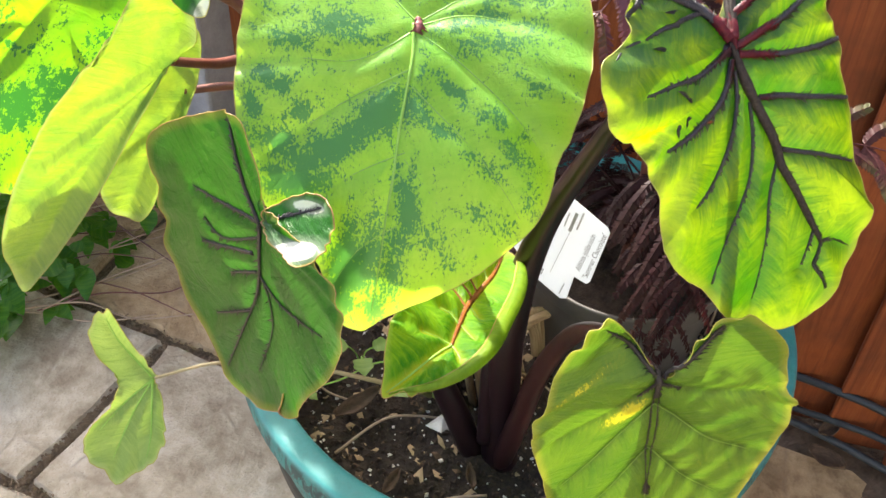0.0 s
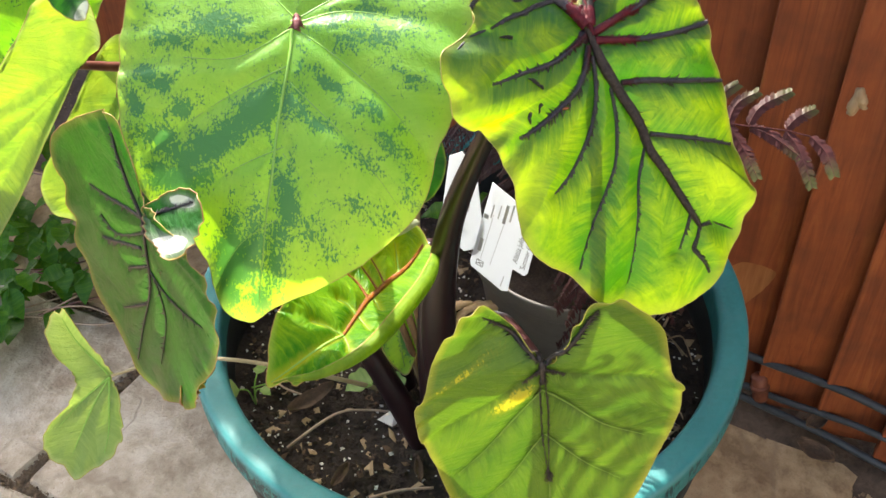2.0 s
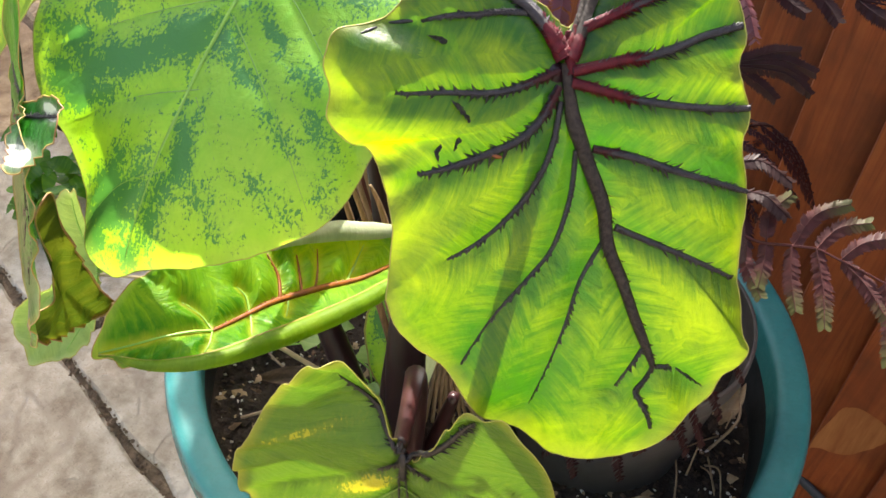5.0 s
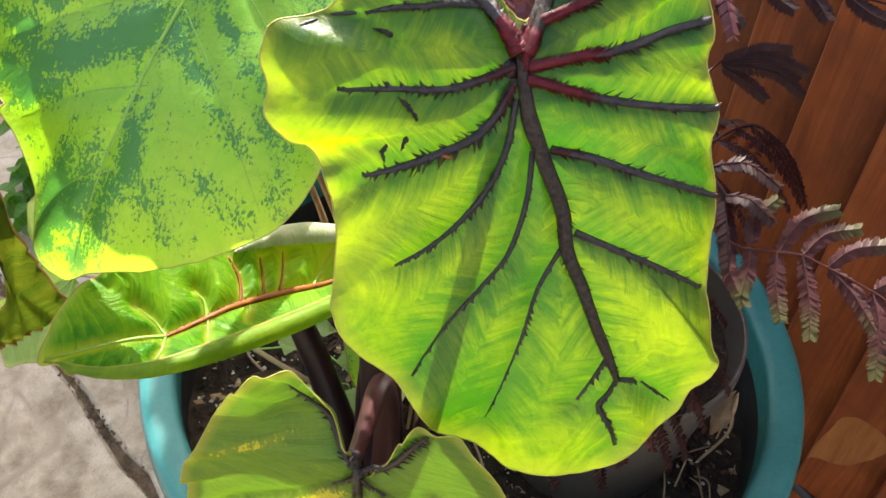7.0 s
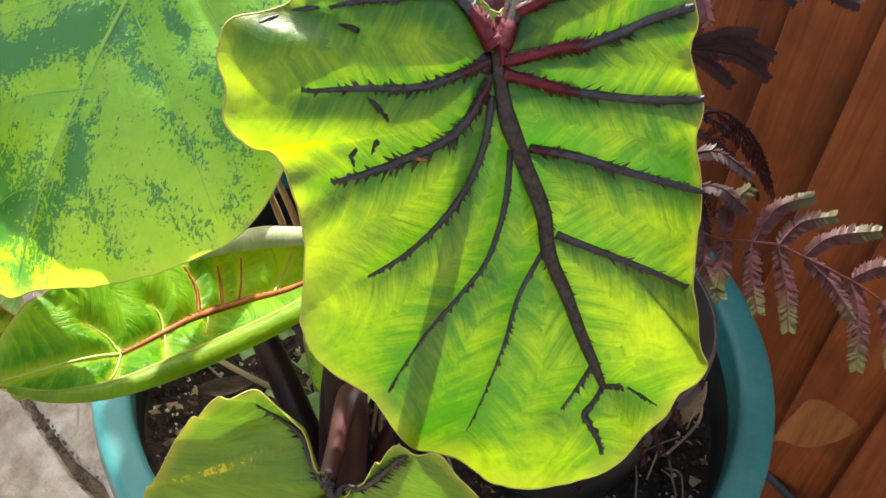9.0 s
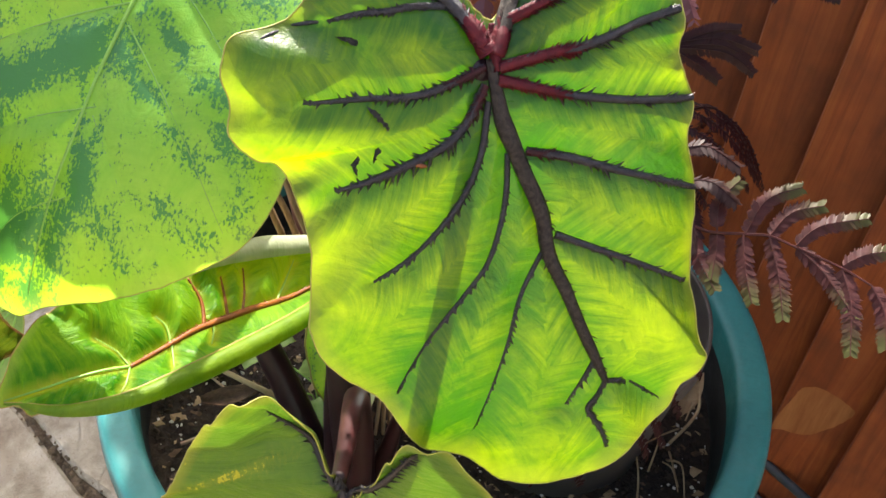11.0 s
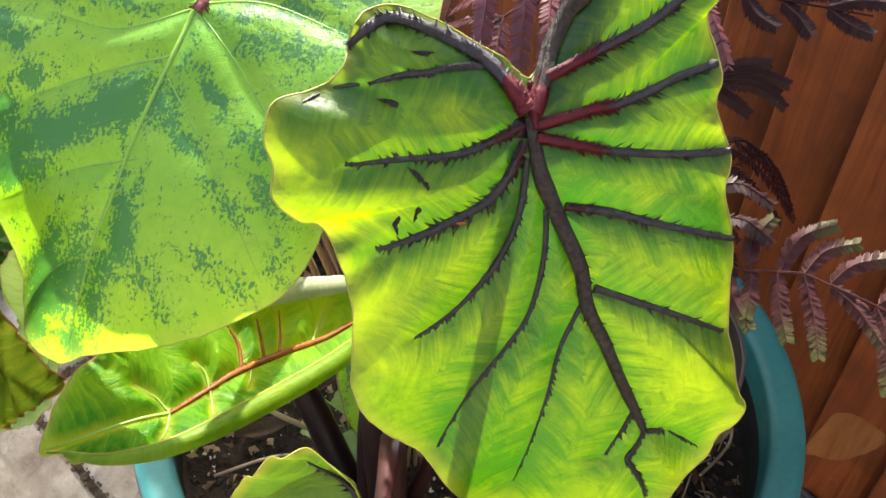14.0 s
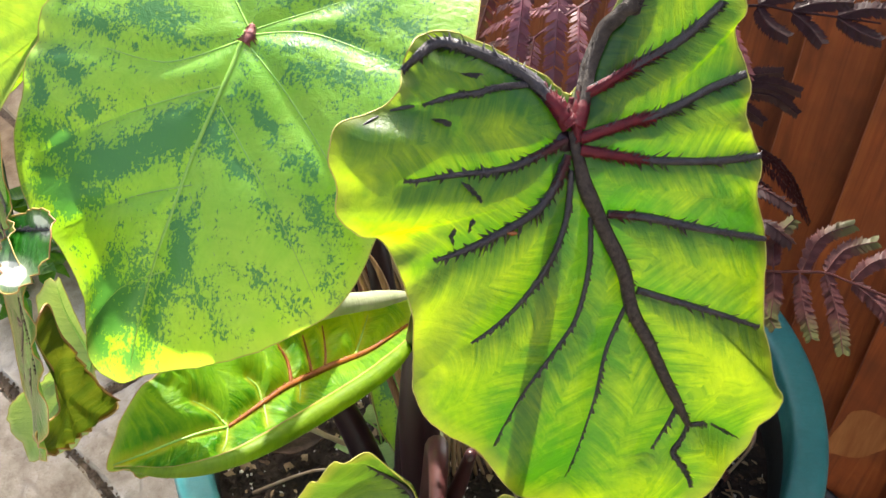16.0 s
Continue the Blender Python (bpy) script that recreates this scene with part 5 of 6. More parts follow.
# the frond that reaches out past the leaf: a pink stalk with pinnae hanging and rising in pairs
frond([(0.105, 0.015, 0.70), (0.13, -0.025, 0.698), (0.164, -0.048, 0.697), (0.19, -0.0487, 0.703), (0.204, -0.0487, 0.707), (0.219, -0.0525, 0.708), (0.245, -0.0605, 0.71), (0.262, -0.0675, 0.71)], 0, 0, M["frond_green"], 20, leaflet=0.0068, up=(-0.21, -0.49, 0.84), pinnae=(
    ((0.175, -0.048, 0.700), (0.178, -0.060, 0.694), (0.180, -0.075, 0.686)), ((0.175, -0.048, 0.700), (0.172, -0.033, 0.708), (0.180, -0.020, 0.717)), ((0.165, -0.048, 0.697), (0.166, -0.059, 0.691), (0.184, -0.080, 0.683)),
    ((0.190, -0.049, 0.703), (0.196, -0.066, 0.694), (0.205, -0.084, 0.686)), ((0.191, -0.049, 0.703), (0.197, -0.030, 0.716), (0.214, -0.021, 0.725)), ((0.204, -0.049, 0.707), (0.215, -0.069, 0.697), (0.223, -0.090, 0.687)),
    ((0.204, -0.049, 0.707), (0.212, -0.035, 0.716), (0.228, -0.030, 0.724)), ((0.219, -0.052, 0.708), (0.236, -0.063, 0.706), (0.259, -0.085, 0.699)), ((0.219, -0.052, 0.708), (0.229, -0.041, 0.718), (0.252, -0.034, 0.727)),
    ((0.245, -0.060, 0.710), (0.255, -0.053, 0.717), (0.268, -0.049, 0.722)), ((0.245, -0.060, 0.710), (0.254, -0.077, 0.703), (0.261, -0.103, 0.689)), ((0.262, -0.067, 0.710), (0.272, -0.080, 0.705), (0.277, -0.098, 0.696))))
frond([(0.105, 0.018, 0.70), (0.125, 0.0, 0.712), (0.145, -0.02, 0.712), (0.158, -0.03, 0.708)], 0, 0, M["frond"], 21, pinnae=(((0.135, -0.01, 0.713), (0.155, -0.005, 0.722), (0.178, -0.008, 0.716)), ((0.15, -0.025, 0.71), (0.165, -0.028, 0.716), (0.182, -0.036, 0.712)), ((0.15, -0.024, 0.71), (0.160, -0.045, 0.70), (0.168, -0.062, 0.69))))
# dark folded fronds close to the fence, and a looser one above them
frond([(0.104, 0.02, 0.70), (0.108, 0.06, 0.72), (0.115, 0.088, 0.722)], 0, 0, M["frond"], 22, leaflet=0.0065, up=(0.2, -0.75, 0.6), pinnae=(((0.115, 0.088, 0.721), (0.138, 0.102, 0.730), (0.155, 0.108, 0.732)), ((0.115, 0.089, 0.722), (0.143, 0.100, 0.727), (0.170, 0.104, 0.722)),
      ((0.116, 0.087, 0.720), (0.150, 0.096, 0.720), (0.172, 0.095, 0.710)), ((0.116, 0.087, 0.719), (0.136, 0.087, 0.712), (0.151, 0.085, 0.705)), ((0.115, 0.088, 0.72), (0.145, 0.097, 0.724), (0.166, 0.100, 0.716))))
frond([(0.103, 0.015, 0.77), (0.100, 0.05, 0.80), (0.127, 0.066, 0.8045), (0.1475, 0.0665, 0.805), (0.174, 0.068, 0.806), (0.20, 0.069, 0.8067)], 0, 0, M["frond"], 23, leaflet=0.007, up=(0.0, -0.6, 0.8), pinnae=(((0.108, 0.060, 0.80), (0.108, 0.048, 0.791), (0.125, 0.038, 0.783)), ((0.127, 0.066, 0.804), (0.137, 0.057, 0.798), (0.150, 0.053, 0.795)),
      ((0.148, 0.066, 0.8045), (0.159, 0.061, 0.801), (0.170, 0.053, 0.795)), ((0.127, 0.066, 0.8045), (0.139, 0.074, 0.810), (0.154, 0.078, 0.8135)), ((0.148, 0.0665, 0.805), (0.162, 0.073, 0.810), (0.182, 0.077, 0.8125)), ((0.174, 0.068, 0.806), (0.189, 0.063, 0.802), (0.203, 0.061, 0.80)), ((0.174, 0.068, 0.806), (0.19, 0.075, 0.811), (0.21, 0.078, 0.812))))
FRONDS_TOP = [
    (((0.10, 0.0, 0.86), (0.075, -0.05, 0.885), (0.045, -0.09, 0.88), (0.015, -0.12, 0.86)), 6, 0.065, "frond_wine", 0.5),
    (((0.10, 0.0, 0.88), (0.06, -0.01, 0.905), (0.02, -0.03, 0.90), (-0.02, -0.05, 0.87)), 6, 0.065, "frond_wine", 0.5),
    (((0.10, 0.0, 0.88), (0.10, 0.05, 0.91), (0.07, 0.08, 0.90), (0.04, 0.10, 0.87)), 6, 0.06, "frond_wine", 0.5),
    (((0.10, 0.0, 0.88), (0.07, -0.04, 0.915), (0.045, -0.08, 0.915), (0.02, -0.11, 0.90)), 5, 0.06, "frond_wine", 0.5),
]
FRONDS_LOW = [
    (((0.105, 0.02, 0.60), (0.06, 0.07, 0.62), (0.02, 0.11, 0.60), (-0.02, 0.14, 0.55)), 8, 0.05, "frond", 0.7),
    (((0.105, 0.02, 0.58), (0.08, 0.09, 0.60), (0.06, 0.13, 0.57), (0.04, 0.17, 0.50)), 8, 0.05, "frond", 0.7),
    (((0.105, 0.02, 0.62), (0.12, -0.03, 0.642), (0.122, -0.075, 0.63), (0.12, -0.10, 0.605)), 4, 0.055, "frond", 0.9),
    (((0.105, 0.02, 0.60), (0.13, -0.02, 0.61), (0.14, -0.06, 0.60), (0.145, -0.085, 0.575)), 5, 0.055, "frond", 0.7),
    (((0.105, 0.02, 0.64), (0.13, 0.06, 0.68), (0.15, 0.10, 0.67), (0.17, 0.13, 0.64)), 7, 0.05, "frond", 0.7),
    (((0.105, 0.02, 0.64), (0.095, 0.07, 0.65), (0.08, 0.11, 0.62), (0.065, 0.14, 0.57)), 8, 0.05, "frond", 0.7),
    (((0.105, 0.02, 0.55), (0.100, -0.03, 0.575), (0.100, -0.075, 0.555), (0.096, -0.104, 0.495)), 6, 0.026, "frond", 0.8),
    (((0.105, 0.02, 0.55), (0.125, -0.02, 0.575), (0.131, -0.06, 0.555), (0.128, -0.092, 0.495)), 6, 0.026, "frond", 0.8),
    (((0.105, 0.02, 0.56), (0.07, 0.05, 0.585), (0.048, 0.075, 0.587), (0.025, 0.090, 0.572)), 8, 0.050, "frond", 0.5),
    (((0.105, 0.02, 0.55), (0.085, 0.04, 0.570), (0.066, 0.058, 0.575), (0.045, 0.062, 0.562)), 8, 0.045, "frond", 0.5),
    (((0.105, 0.02, 0.55), (0.095, 0.02, 0.565), (0.080, 0.016, 0.572), (0.062, 0.020, 0.555)), 7, 0.035, "frond", 0.5),
    (((0.105, 0.02, 0.55), (0.11, 0.03, 0.60), (0.115, -0.01, 0.61), (0.118, -0.04, 0.58)), 8, 0.05, "frond", 0.7),
]
for i, (pts, pairs, length, mat, droop) in enumerate(FRONDS_TOP + FRONDS_LOW):
    frond(pts, pairs, length, M[mat], 30 + i, droop, gap=0.0017, leaflet=0.0062)


# ---- plant labels ----
def card(name, corners, origin, right, up, label):
    """A thin white card cut to the given corners in millimetres."""
    o, r, u = np.array(origin), np.array(right) / np.linalg.norm(right), np.array(up) / np.linalg.norm(up)
    nrm = np.cross(r, u)
    V = [o + r * x / 1000 + u * y / 1000 + nrm * z for z in (0, -0.0008) for x, y in corners]
    n = len(corners)
    F = [tuple(range(n)), tuple(range(2 * n - 1, n - 1, -1))] + [(k, n + k, n + (k + 1) % n, (k + 1) % n) for k in range(n)]
    ob = thing(name, label, "plant label", tuple(o))
    attach(mesh_object("card", V, F, M["card"], None, smooth=False), ob)
    turn = Matrix((r, u, nrm)).transposed().to_4x4()
    return ob, Matrix.Translation(o) @ turn


def print_text(ob, frame_m, text, x, y, size, mat="ink", turn=0.0):
    cu = bpy.data.curves.new("lettering", "FONT")
    cu.body, cu.size, cu.align_x, cu.extrude = text, size / 1000, "CENTER", 0.00005
    cu.materials.append(M[mat])
    t = new("lettering", cu)
    t.matrix_world = frame_m @ Matrix.Translation((x / 1000, y / 1000, 0.0003)) @ Matrix.Rotation(radians(turn), 4, "Z")
    bpy.context.view_layer.update()
    me = bpy.data.meshes.new_from_object(t.evaluated_get(bpy.context.evaluated_depsgraph_get()))
    me.transform(t.matrix_world)
    bpy.data.objects.remove(t)
    attach(new("lettering", me), ob)


def print_bar(ob, frame_m, x, y, w, h, mat="ink_pale", turn=0.0):
    m = frame_m @ Matrix.Translation((x / 1000, y / 1000, 0.0003)) @ Matrix.Rotation(radians(turn), 4, "Z")
    V = [m @ Vector((a * w / 2000, b * h / 2000, 0)) for a, b in ((-1, -1), (1, -1), (1, 1), (-1, 1))]
    attach(mesh_object("printed_bar", V, [(0, 1, 2, 3)], M[mat], None, smooth=False), ob)

tag, tag_m = card("plant_label", [(4, 0), (10, 3), (13, 31), (25, 29), (28, 33), (36, 92), (33, 97), (-12, 116), (-30, 20), (-29, 14)], (0.028, -0.05, 0.52), (0.853, -0.522, 0), (0.042, 0.068, 0.997), "white printed plant label leaning in the nursery pot")
print_text(tag, tag_m, "Albizia julibrissin", 21, 62, 6.8, turn=80)
print_text(tag, tag_m, "'Summer Chocolate'", 29.5, 62, 6.8, turn=80)
for x, y, w, h, turn in ((-4, 50, 52, 0.5, 78), (-14, 55, 56, 0.5, 79), (3, 88, 22, 3.0, 80), (-3, 88, 16, 1.2, 80), (-10, 86, 16, 1.2, 80), (-20, 44, 16, 3.5, 80), (4, 12, 14, 1.0, 78), (-16, 78, 5, 5, 80), (9, 92, 20, 1.6, 80)):
    print_bar(tag, tag_m, x, y, w, h, turn=turn)
for a in (35, 125):
    print_bar(tag, tag_m, -20, 22, 8, 0.9, "ink", a + 80)
for a in (80, 170):
    for d in (-3.4, 3.4):
        print_bar(tag, tag_m, -20 + d * math.cos(radians(a + 90)), 22 + d * math.sin(radians(a + 90)), 7.2, 0.7, "ink", a)
tag2, tag2_m = card("plant_label", [(-58, 40), (-33, 22), (-20, 30), (-14, 60), (-20, 118), (-34, 128), (-46, 120)], (0.026, -0.046, 0.525), (0.86, -0.50, 0.05), (0.0, 0.12, 0.993), "white printed plant label partly behind a leaf stalk")
for x, y, w, h, turn in ((-36, 90, 40, 1.2, 80), (-30, 92, 36, 1.2, 80), (-42, 70, 30, 2.4, 80), (-26, 80, 24, 1.4, 80)):
    print_bar(tag2, tag2_m, x, y, w, h, turn=turn)

# ---- cables along the foot of the fence ----
for pts, r in ((((-0.4, 0.745, 0.07), (0.0, 0.469, 0.08), (0.25, 0.296, 0.095), (0.375, 0.208, 0.108), (0.451, 0.155, 0.122), (0.53, 0.101, 0.123), (0.8, -0.088, 0.10), (1.2, -0.366, 0.07)), 0.0056),
               (((-0.4, 0.74, 0.03), (0.0, 0.465, 0.03), (0.25, 0.292, 0.035), (0.401, 0.187, 0.054), (0.461, 0.144, 0.070), (0.539, 0.09, 0.080), (0.8, -0.092, 0.07), (1.2, -0.37, 0.04)), 0.0048),
               (((-0.4, 0.73, 0.02), (0.0, 0.455, 0.02), (0.25, 0.285, 0.025), (0.40, 0.181, 0.034), (0.466, 0.135, 0.038), (0.55, 0.077, 0.032), (0.8, -0.10, 0.03), (1.2, -0.38, 0.03)), 0.0054)):
    c = tube("cable", pts, (r,), M["cable"], None, sides=10)
    tagged(c, "grey-blue round cable lying along the fence foot", "cable", "cables by the fence")
clip = thing("copper_clip", "short dull copper band clipped round the cables", "clip", (0.386, 0.192, 0.04))
v, f = tube_data([(0.382, 0.199, 0.084), (0.383, 0.198, 0.080), (0.386, 0.194, 0.066), (0.389, 0.190, 0.050), (0.390, 0.189, 0.044)], (0.008, 0.0115, 0.010, 0.0115, 0.009), 12)
attach(mesh_object("band", v, f, M["copper"], None), clip)
v, f = tube_data([(0.3853, 0.1948, 0.069), (0.3865, 0.1932, 0.063)], (0.0128, 0.0128), 12)
attach(mesh_object("ring", v, f, M["copper"], None), clip)


# ---- dry leaves, twigs and seedlings ----
def dry_leaf(x, y, z, length, width, turn, curl, mat="bark", label="curled dry brown leaf"):
    V, F = [], []
    n, m = 10, 5
    for i in range(n + 1):
        s = i / n
        w = width * (math.sin(math.pi * min(1, 0.08 + s * 0.9)) ** 0.8) * 0.5
        for j in range(m):
            q = 2 * j / (m - 1) - 1
            V.append(((s - 0.5) * length, q * w, curl * length * (q * q * 0.5 + (s - 0.5) ** 2) + 0.003 * noise.noise((s * 5, q * 2, x * 50))))
    for i in range(n):
        for j in range(m - 1):
            F.append((i * m + j, (i + 1) * m + j, (i + 1) * m + j + 1, i * m + j + 1))
    ob = mesh_object("dry_leaf", V, F, M[mat], None)
    sol = ob.modifiers.new("thick", "SOLIDIFY")
    sol.thickness = 0.0006
    ob.matrix_world = pose(x, y, z, 8, -6, turn)
    return tagged(ob, label, "leaf", "dry leaves")


for x, y, z, L, W, turn, curl, mat, lab in ((-0.151, -0.076, 0.388, 0.05, 0.016, 35, 0.3, "bark", "flat dry brown leaf on the compost"), (-0.116, -0.16, 0.385, 0.026, 0.010, 60, 0.4, "bark", "curled dry brown leaf on the compost"),
                                            (-0.045, -0.155, 0.386, 0.024, 0.008, 100, 0.5, "bark", "small upright dry leaf on the compost"), (-0.188, -0.04, 0.385, 0.03, 0.014, 10, 0.3, "bark", "pale dry leaf by the pot wall"),
                                            (-0.10, -0.02, 0.385, 0.04, 0.014, 140, 0.4, "bark", "flat dry brown leaf on the compost"), (0.14, -0.16, 0.385, 0.03, 0.010, -20, 0.3, "straw", "pale dry leaf on the compost"),
                                            (0.455, 0.118, 0.016, 0.05, 0.026, -40, 0.5, "bark", "curled brown leaf on the ground by the cables"), (0.452, 0.142, 0.052, 0.03, 0.02, 20, 0.7, "bark", "small curled brown leaf on a cable"),
                                            (0.62, 0.05, 0.01, 0.04, 0.02, 70, 0.5, "bark", "curled brown leaf on the ground by the cables"), (0.205, 0.07, 0.388, 0.045, 0.016, 80, 0.5, "straw", "pale dry leaf by the pot wall")):
    dry_leaf(x, y, z, L, W, turn, curl, mat, lab)
rnd = random.Random(41)
STRANDS = []
for k in range(16):
    a, r0 = rnd.uniform(-0.75, 0.5), rnd.uniform(0.17, 0.222)
    b = a + rnd.uniform(-0.25, 0.25)
    r1 = min(0.228, r0 + rnd.uniform(-0.04, 0.03))
    STRANDS.append((((r0 * math.cos(a), r0 * math.sin(a), 0.386), ((r0 + r1) / 2 * math.cos((a + b) / 2), (r0 + r1) / 2 * math.sin((a + b) / 2), 0.392 + rnd.random() * 0.02), (r1 * math.cos(b), r1 * math.sin(b), 0.387 + rnd.random() * 0.02)), (0.0011, 0.0008, 0.0006), "straw"))
for pts, r, mat in (*STRANDS, (((-0.169, -0.131, 0.388), (-0.127, -0.097, 0.394), (-0.094, -0.09, 0.392), (-0.064, -0.09, 0.386)), (0.0016, 0.0012, 0.0013), "twig"), (((-0.088, -0.185, 0.388), (-0.06, -0.179, 0.392), (-0.03, -0.174, 0.389)), (0.0017, 0.0013), "twig"),
                    (((-0.20, -0.03, 0.388), (-0.185, -0.06, 0.392), (-0.16, -0.07, 0.388)), (0.0012,), "twig"), (((0.13, -0.09, 0.388), (0.16, -0.06, 0.402), (0.19, -0.05, 0.39)), (0.0011,), "straw"),
                    (((0.15, -0.11, 0.388), (0.17, -0.07, 0.398), (0.21, -0.06, 0.392)), (0.0009,), "straw"), (((0.12, -0.08, 0.388), (0.15, -0.10, 0.405), (0.19, -0.10, 0.391)), (0.0009,), "straw"),
                    (((0.20, 0.02, 0.388), (0.215, 0.05, 0.402), (0.21, 0.09, 0.39)), (0.0014,), "straw"), (((-0.04, -0.02, 0.388), (0.02, -0.05, 0.40), (0.06, -0.09, 0.388)), (0.0012,), "twig"), (((0.61, 0.03, 0.004), (0.66, 0.0, 0.01), (0.70, -0.01, 0.006)), (0.0018,), "twig")):
    tagged(tube("twig", pts, r, M[mat], None, sides=6), "thin pale dry twig lying on the soil", "twig", "twigs")
chip = mesh_object("white_stone", *[list(q) for q in ((lambda r: ([(-0.071 + 0.015 * r[i][0], -0.099 + 0.011 * r[i][1], 0.392 + 0.008 * r[i][2]) for i in range(6)], [(0, 1, 4), (1, 2, 4), (2, 3, 4), (3, 0, 4), (1, 0, 5), (2, 1, 5), (3, 2, 5), (0, 3, 5)]))([(1, 0.3, 0), (0.1, 1, 0.2), (-1, -0.2, 0), (0.0, -1, 0.1), (0.1, 0.0, 1), (0, 0, -1)]))], M["perlite"], smooth=False)
tagged(chip, "chalky white stone chip on the compost", "stone")


def leaflet_mesh(name, length, width, mat, lobes=0.0, seed=0, bend=0.25):
    """A small pointed leaf with a folded midrib."""
    n, V, F, UV = 9, [], [], []
    for i in range(n + 1):
        s = i / n
        w = width * 0.5 * (math.sin(math.pi * min(1.0, s ** 0.75)) ** 0.85 + 0.02) * (1 + lobes * math.sin(s * 13 + seed))
        for q in (-1, -0.5, 0, 0.5, 1):
            V.append((s * length, q * w, 0.22 * abs(q) * w - bend * length * s * s + 0.04 * length * noise.noise((s * 3, q, seed))))
            UV.append((s * length, q * w))
    for i in range(n):
        for j in range(4):
            F.append((i * 5 + j, (i + 1) * 5 + j, (i + 1) * 5 + j + 1, i * 5 + j + 1))
    me = bpy.data.meshes.new(name)
    me.from_pydata(V, [], F)
    me.polygons.foreach_set("use_smooth", [True] * len(F))
    me.materials.append(mat)
    lay = me.uv_layers.new(name="leaf")
    idx = np.zeros(len(me.loops), dtype=np.int32)
    me.loops.foreach_get("vertex_index", idx)
    lay.data.foreach_set("uv", (np.array(UV)[idx] + seed).ravel())
    me.uv_layers.new(name="ribs").data.foreach_set("uv", (np.array(UV)[idx] * 5 + seed).ravel())
    me.attributes.new("rim", "FLOAT", "POINT").data.foreach_set("value", [0.3] * len(V))
    return me


def seedling(x, y, z, leaves, height, mat):
    ob = thing("seedling", "tiny green weed seedling growing in the compost", "plant", (x, y, z), "weed seedlings")
    rnd = random.Random(int(x * 1000))
    for k, (turn, L, W) in enumerate(leaves):
        a = radians(turn)
        top = (x + 0.012 * math.cos(a), y + 0.012 * math.sin(a), z + height * rnd.uniform(0.7, 1.0))
        attach(tube("stalk", [(x, y, z - 0.005), (x + 0.004 * math.cos(a), y + 0.004 * math.sin(a), z + height * 0.6), top], (0.0009, 0.0007), M["vein_pale"], None, sides=5), ob)
        lf = new("leaf", leaflet_mesh("seedling_leaf", L, W, mat, 0.15, k + x * 10))
        lf.parent = ob
        lf.matrix_parent_inverse = Matrix.Translation(ob.location).inverted()
        lf.matrix_world = pose(*top, rnd.uniform(-12, 12), rnd.uniform(-20, 10), turn)


seedling(-0.208, -0.075, 0.385, ((200, 0.026, 0.026), (70, 0.016, 0.012), (330, 0.012, 0.010)), 0.03, M["small"])
seedling(-0.082, -0.058, 0.385, ((210, 0.028, 0.026), (300, 0.026, 0.024), (60, 0.024, 0.022), (130, 0.02, 0.018)), 0.035, M["small"])
seedling(-0.15, -0.03, 0.385, ((190, 0.03, 0.022), (280, 0.022, 0.02), (20, 0.02, 0.016)), 0.04, M["small"])
seedling(0.0, 0.14, 0.385, ((190, 0.04, 0.03), (280, 0.03, 0.026), (30, 0.03, 0.026)), 0.06, M["ivy"])
trail = tube("weed_runner", [(-0.21, -0.07, 0.40), (-0.17, -0.062, 0.408), (-0.13, -0.045, 0.416), (-0.09, -0.05, 0.41), (-0.06, -0.06, 0.40)], (0.0009,), M["vein_pale"], None, sides=5)
tagged(trail, "thread-thin green runner trailing over the compost", "weed")

# young leaves close to the crown
sprout = Blade((-0.066, -0.05, 0.525), (0.08, -0.45, -0.88), (0.05, -0.88, 0.46), (0, 0, 3.0), None, [[(0, 0), (45, 0), (80, 2)]], 0.001, 0.002)
sp = sprout.blade("leaf_blade", [(-8, -6), (8, -16), (30, -21), (55, -18), (78, -8), (88, 2), (78, 10), (55, 19), (30, 22), (8, 16), (-8, 6), (-12, 0)], M["variegated"], pied, "small marbled young leaf between the stalks", (35, 0), 12, [(30, -8, 18, 8, 0), (60, 6, 16, 6, 10)], M["margin"], 0.0008)
sprout.vein([(0, 0), (45, 0), (80, 2)], (1.2, 0.8, 0.3), M["vein_pale"], sp)
stem("petiole", [(-0.06, -0.06, 0.37), (-0.062, -0.045, 0.46), (-0.066, -0.048, 0.523)], (0.005, 0.004, 0.003), M["petiole_pale"], pied)
slip = Blade((-0.025, -0.045, 0.56), (-0.05, -0.4, -0.9), (0.5, -0.75, 0.42), (0, 0, 2.0), None, (), 0, 0.002)
slip.blade("leaf_blade", [(0, -3), (20, -7), (60, -8), (95, -5), (112, 0), (95, 5), (60, 8), (20, 7), (0, 3)], M["underside"], pied, "pale rolled back leaf edge beside the stalk", (50, 0), 8)
round_leaf = Blade((-0.045, 0.03, 0.62), (-0.3, -0.6, -0.7), (0.1, -0.7, 0.7), (0, 0, -1), None, (), 0, 0.002)
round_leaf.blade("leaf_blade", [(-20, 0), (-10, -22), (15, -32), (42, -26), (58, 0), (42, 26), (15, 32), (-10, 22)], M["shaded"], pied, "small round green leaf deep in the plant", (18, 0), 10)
stem("petiole", [(-0.06, 0.0, 0.37), (-0.05, 0.03, 0.5), (-0.045, 0.03, 0.618)], (0.005, 0.004, 0.003), M["petiole_pale"], pied)

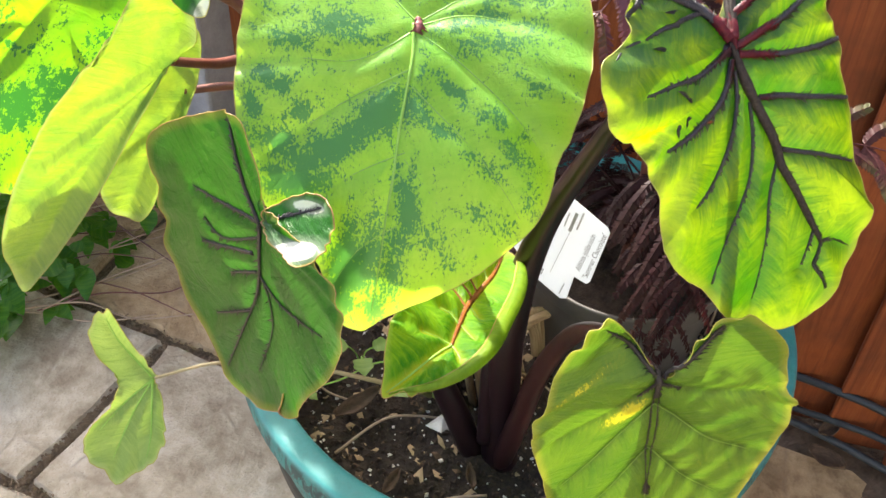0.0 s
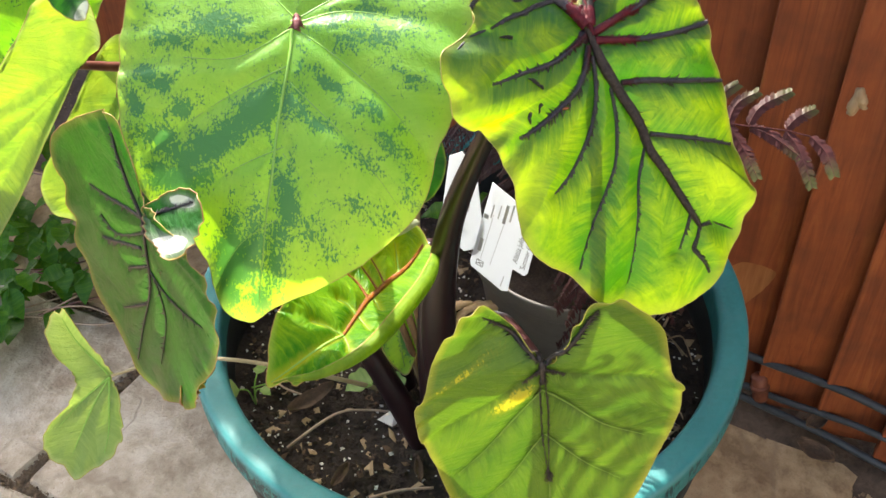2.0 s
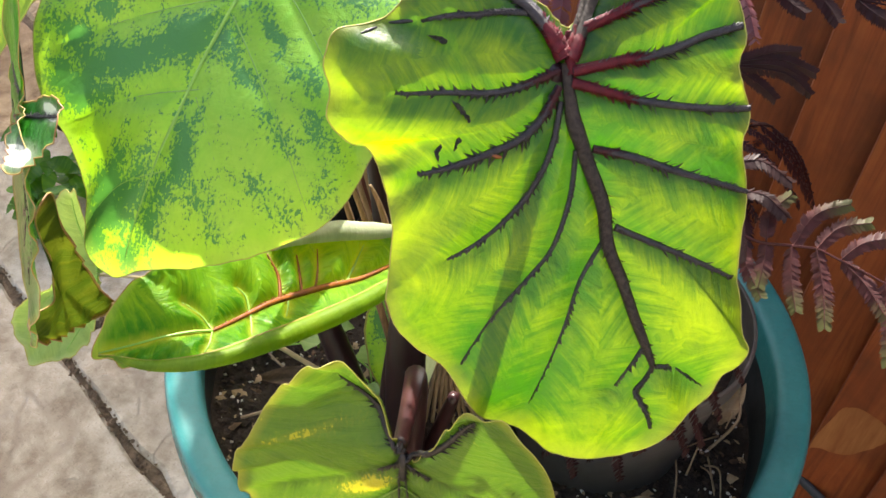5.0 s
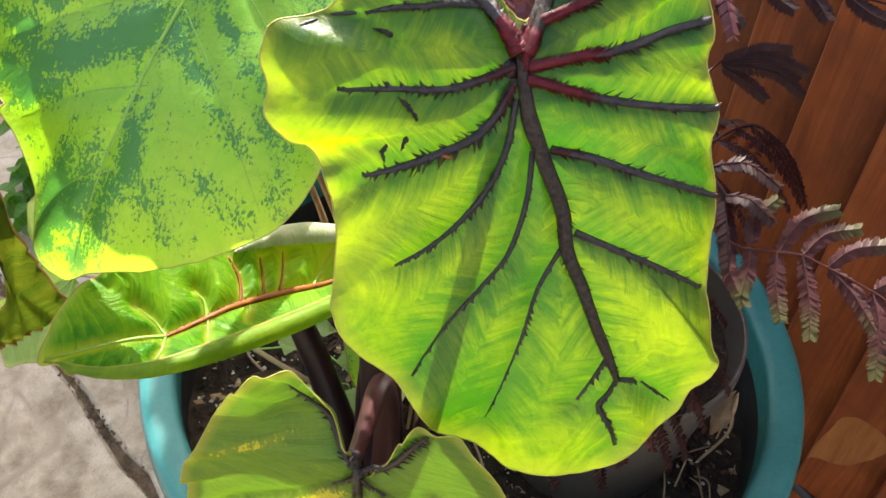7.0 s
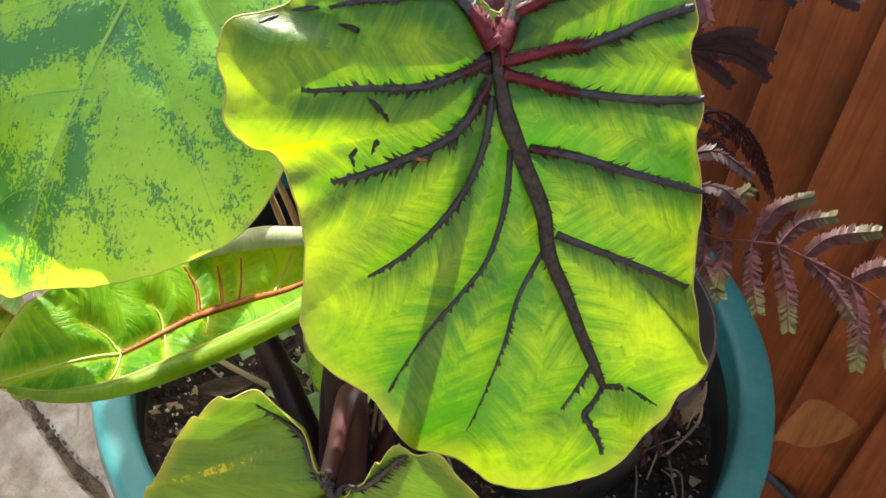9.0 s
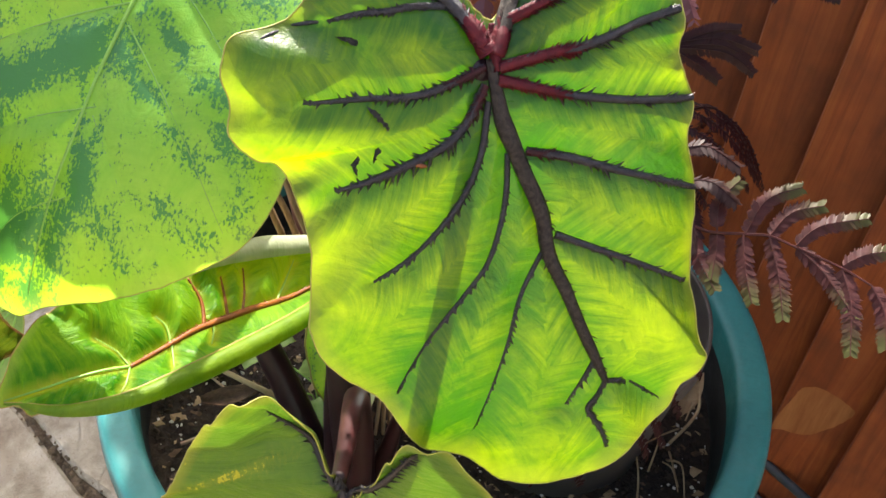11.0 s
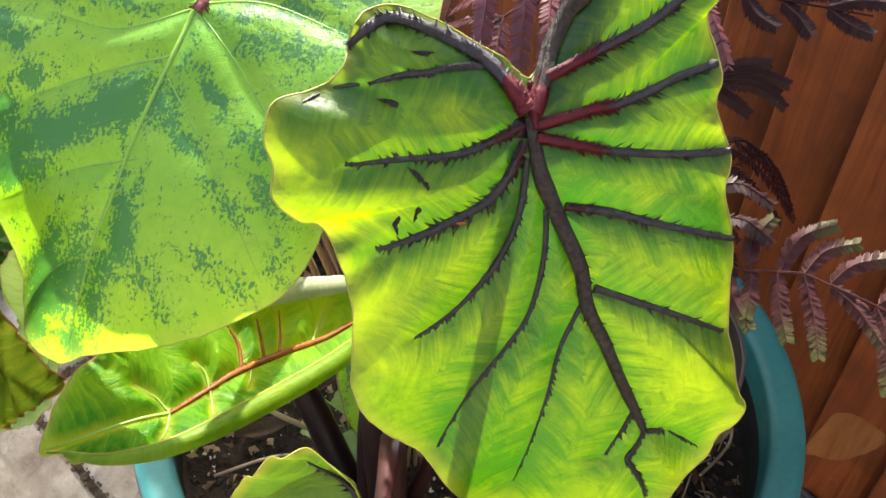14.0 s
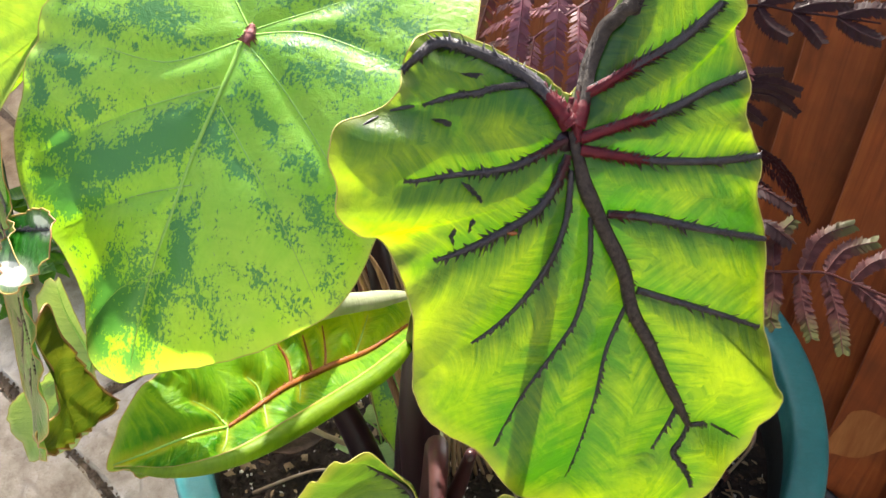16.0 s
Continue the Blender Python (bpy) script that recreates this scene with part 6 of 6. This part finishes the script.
# ---- dried leaf sheaths at the crown ----
sheath = thing("dry_leaf_sheath", "bleached straw-brown dead leaf stalks at the crown", "dead stalk", (-0.02, -0.02, 0.38))
rnd = random.Random(5)
for k in range(9):
    a = k * 0.011
    attach(tube("strip", [(-0.03 + a * 0.5, -0.06 + a * 0.3, 0.375), (-0.028 + a * 0.3, -0.045, 0.45 + 0.01 * (k % 3)), (-0.015 + a * 0.8, -0.03 + a * 0.2, 0.478 - a * 0.2), (0.012 + a * 0.3, -0.022 + a * 0.1, 0.445 - a * 0.3), (0.02 + a * 0.25, -0.02 + a * 0.1, 0.40 - a * 0.15)], (0.003, 0.0045, 0.005, 0.004, 0.003), M["straw"], None, sides=6, flat=0.5), sheath)
for k in range(6):
    o = rnd.uniform(-0.006, 0.006)
    attach(tube("strip", [(-0.07 + o, -0.01, 0.375), (-0.085 + 0.006 * k, -0.015 + o, 0.48), (-0.115 + 0.008 * k, -0.02 + o, 0.58), (-0.142 + 0.010 * k, -0.012 + o, 0.66 - 0.012 * k)], (0.005, 0.0055, 0.004, 0.0015), M["straw"], None, sides=6, flat=0.5), sheath)

for pts in (((-0.03, -0.075, 0.385), (-0.046, -0.085, 0.50), (-0.072, -0.10, 0.645), (-0.092, -0.104, 0.70)), ((-0.04, -0.07, 0.385), (-0.056, -0.082, 0.50), (-0.084, -0.098, 0.64), (-0.10, -0.10, 0.69)), ((-0.03, -0.08, 0.385), (-0.04, -0.09, 0.52), (-0.056, -0.10, 0.645), (-0.066, -0.106, 0.685))):
    attach(tube("strip", pts, (0.005, 0.0048, 0.004, 0.0015), M["dead_stalk"], None, "dry brown streaked leaf stalk", sides=10, flat=0.6), sheath)

# ---- creeper at the edge of the paving ----
creeper = thing("creeper", "green leafy creeper sprawling over the paving edge", "plant", (-0.75, 0.45, 0.0))
LEAF_MESHES = [leaflet_mesh("creeper_leaf", L, W, M["ivy"], 0.06, k, b) for k, (L, W, b) in enumerate(((0.042, 0.027, 0.2), (0.034, 0.022, 0.35), (0.052, 0.032, 0.15), (0.028, 0.020, 0.3)))]
rnd = random.Random(11)
count = 0
while count < 290:
    x, y = rnd.uniform(-0.82, -0.47), rnd.uniform(0.2, 0.66)
    edge = (x + 0.64) * -0.9 + (y - 0.30) * 0.75
    if edge < rnd.uniform(0.0, 0.05):
        continue
    z = min(0.28, 0.015 + rnd.random() * (0.06 + 0.5 * edge))
    base = rnd.uniform(0, 360)
    for k in range(rnd.choice((1, 3, 3))):
        lf = new("leaf", rnd.choice(LEAF_MESHES))
        lf.parent = creeper
        lf.matrix_parent_inverse = Matrix.Translation(creeper.location).inverted()
        lf.matrix_basis = pose(x, y, z, rnd.uniform(-25, 25), rnd.uniform(-15, 35), base + k * 62)
        count += 1
for k in range(16):
    x, y = rnd.uniform(-0.9, -0.6), rnd.uniform(0.3, 0.7)
    a = rnd.uniform(-0.8, 0.6)
    pts = [(x + 0.09 * q * math.cos(a) + rnd.uniform(-0.01, 0.01), y + 0.09 * q * math.sin(a) + rnd.uniform(-0.01, 0.01), 0.012 + rnd.random() * 0.03) for q in range(4)]
    attach(tube("runner", pts, (0.0016, 0.001), M["petiole_red"] if k % 2 else M["twig"], None, sides=5), creeper)

# grit in the joints and along the fence foot
rnd = random.Random(7)
V, F = [], []
for _ in range(3600):
    if rnd.random() < 0.3:
        s = rnd.uniform(-1.2, 0.9)
        x, y, _z = fence_point(s, rnd.uniform(0.02, 0.11), 0)
    elif rnd.random() < 0.3:
        c = rnd.uniform(-0.19, 0.09)
        x, y = row_point(-0.567 + 0.1 * (c + 0.05) + rnd.gauss(0, 0.004), c)
    else:
        x, y = row_point(rnd.uniform(-0.9, 0.6), rnd.choice((-0.194, 0.097)) + rnd.gauss(0, 0.005))
    r = rnd.uniform(0.0012, 0.0042)
    k = len(V)
    for d in ((1, 0, 0), (0, 1, 0), (-1, 0, 0), (0, -1, 0), (0, 0, 0.8), (0, 0, -1)):
        V.append((x + d[0] * r * rnd.uniform(0.6, 1.2), y + d[1] * r * rnd.uniform(0.6, 1.2), d[2] * r - 0.002))
    F += [(k + i, k + j, k + 4) for i, j in ((0, 1), (1, 2), (2, 3), (3, 0))] + [(k + j, k + i, k + 5) for i, j in ((0, 1), (1, 2), (2, 3), (3, 0))]
tagged(mesh_object("grit", V, F, M["mortar"], smooth=False), "loose sandy grit in the paving joints", "grit", kind="stuff")

# ---- a dried husk caught on the fence ----
husk = thing("dry_husk", "crumpled pale tan dry seed husk caught on the fence", "husk", (0.400, 0.194, 0.53))
for pts, r in ((((0.398, 0.192, 0.562), (0.400, 0.191, 0.553), (0.402, 0.190, 0.545), (0.408, 0.186, 0.537)), (0.004, 0.006, 0.005, 0.002)), (((0.399, 0.192, 0.556), (0.398, 0.192, 0.545), (0.397, 0.192, 0.536), (0.397, 0.192, 0.528)), (0.003, 0.006, 0.0065, 0.004)),
               (((0.400, 0.191, 0.556), (0.404, 0.188, 0.546), (0.405, 0.188, 0.538)), (0.003, 0.005, 0.003))):
    v, f = tube_data(spline(pts, 6), r, 9)
    v = [np.array(q) * (1 + 0.004 * noise.noise((q[0] * 260, q[1] * 260, q[2] * 260))) for q in v]
    attach(mesh_object("flake", v, f, M["straw"], None), husk)
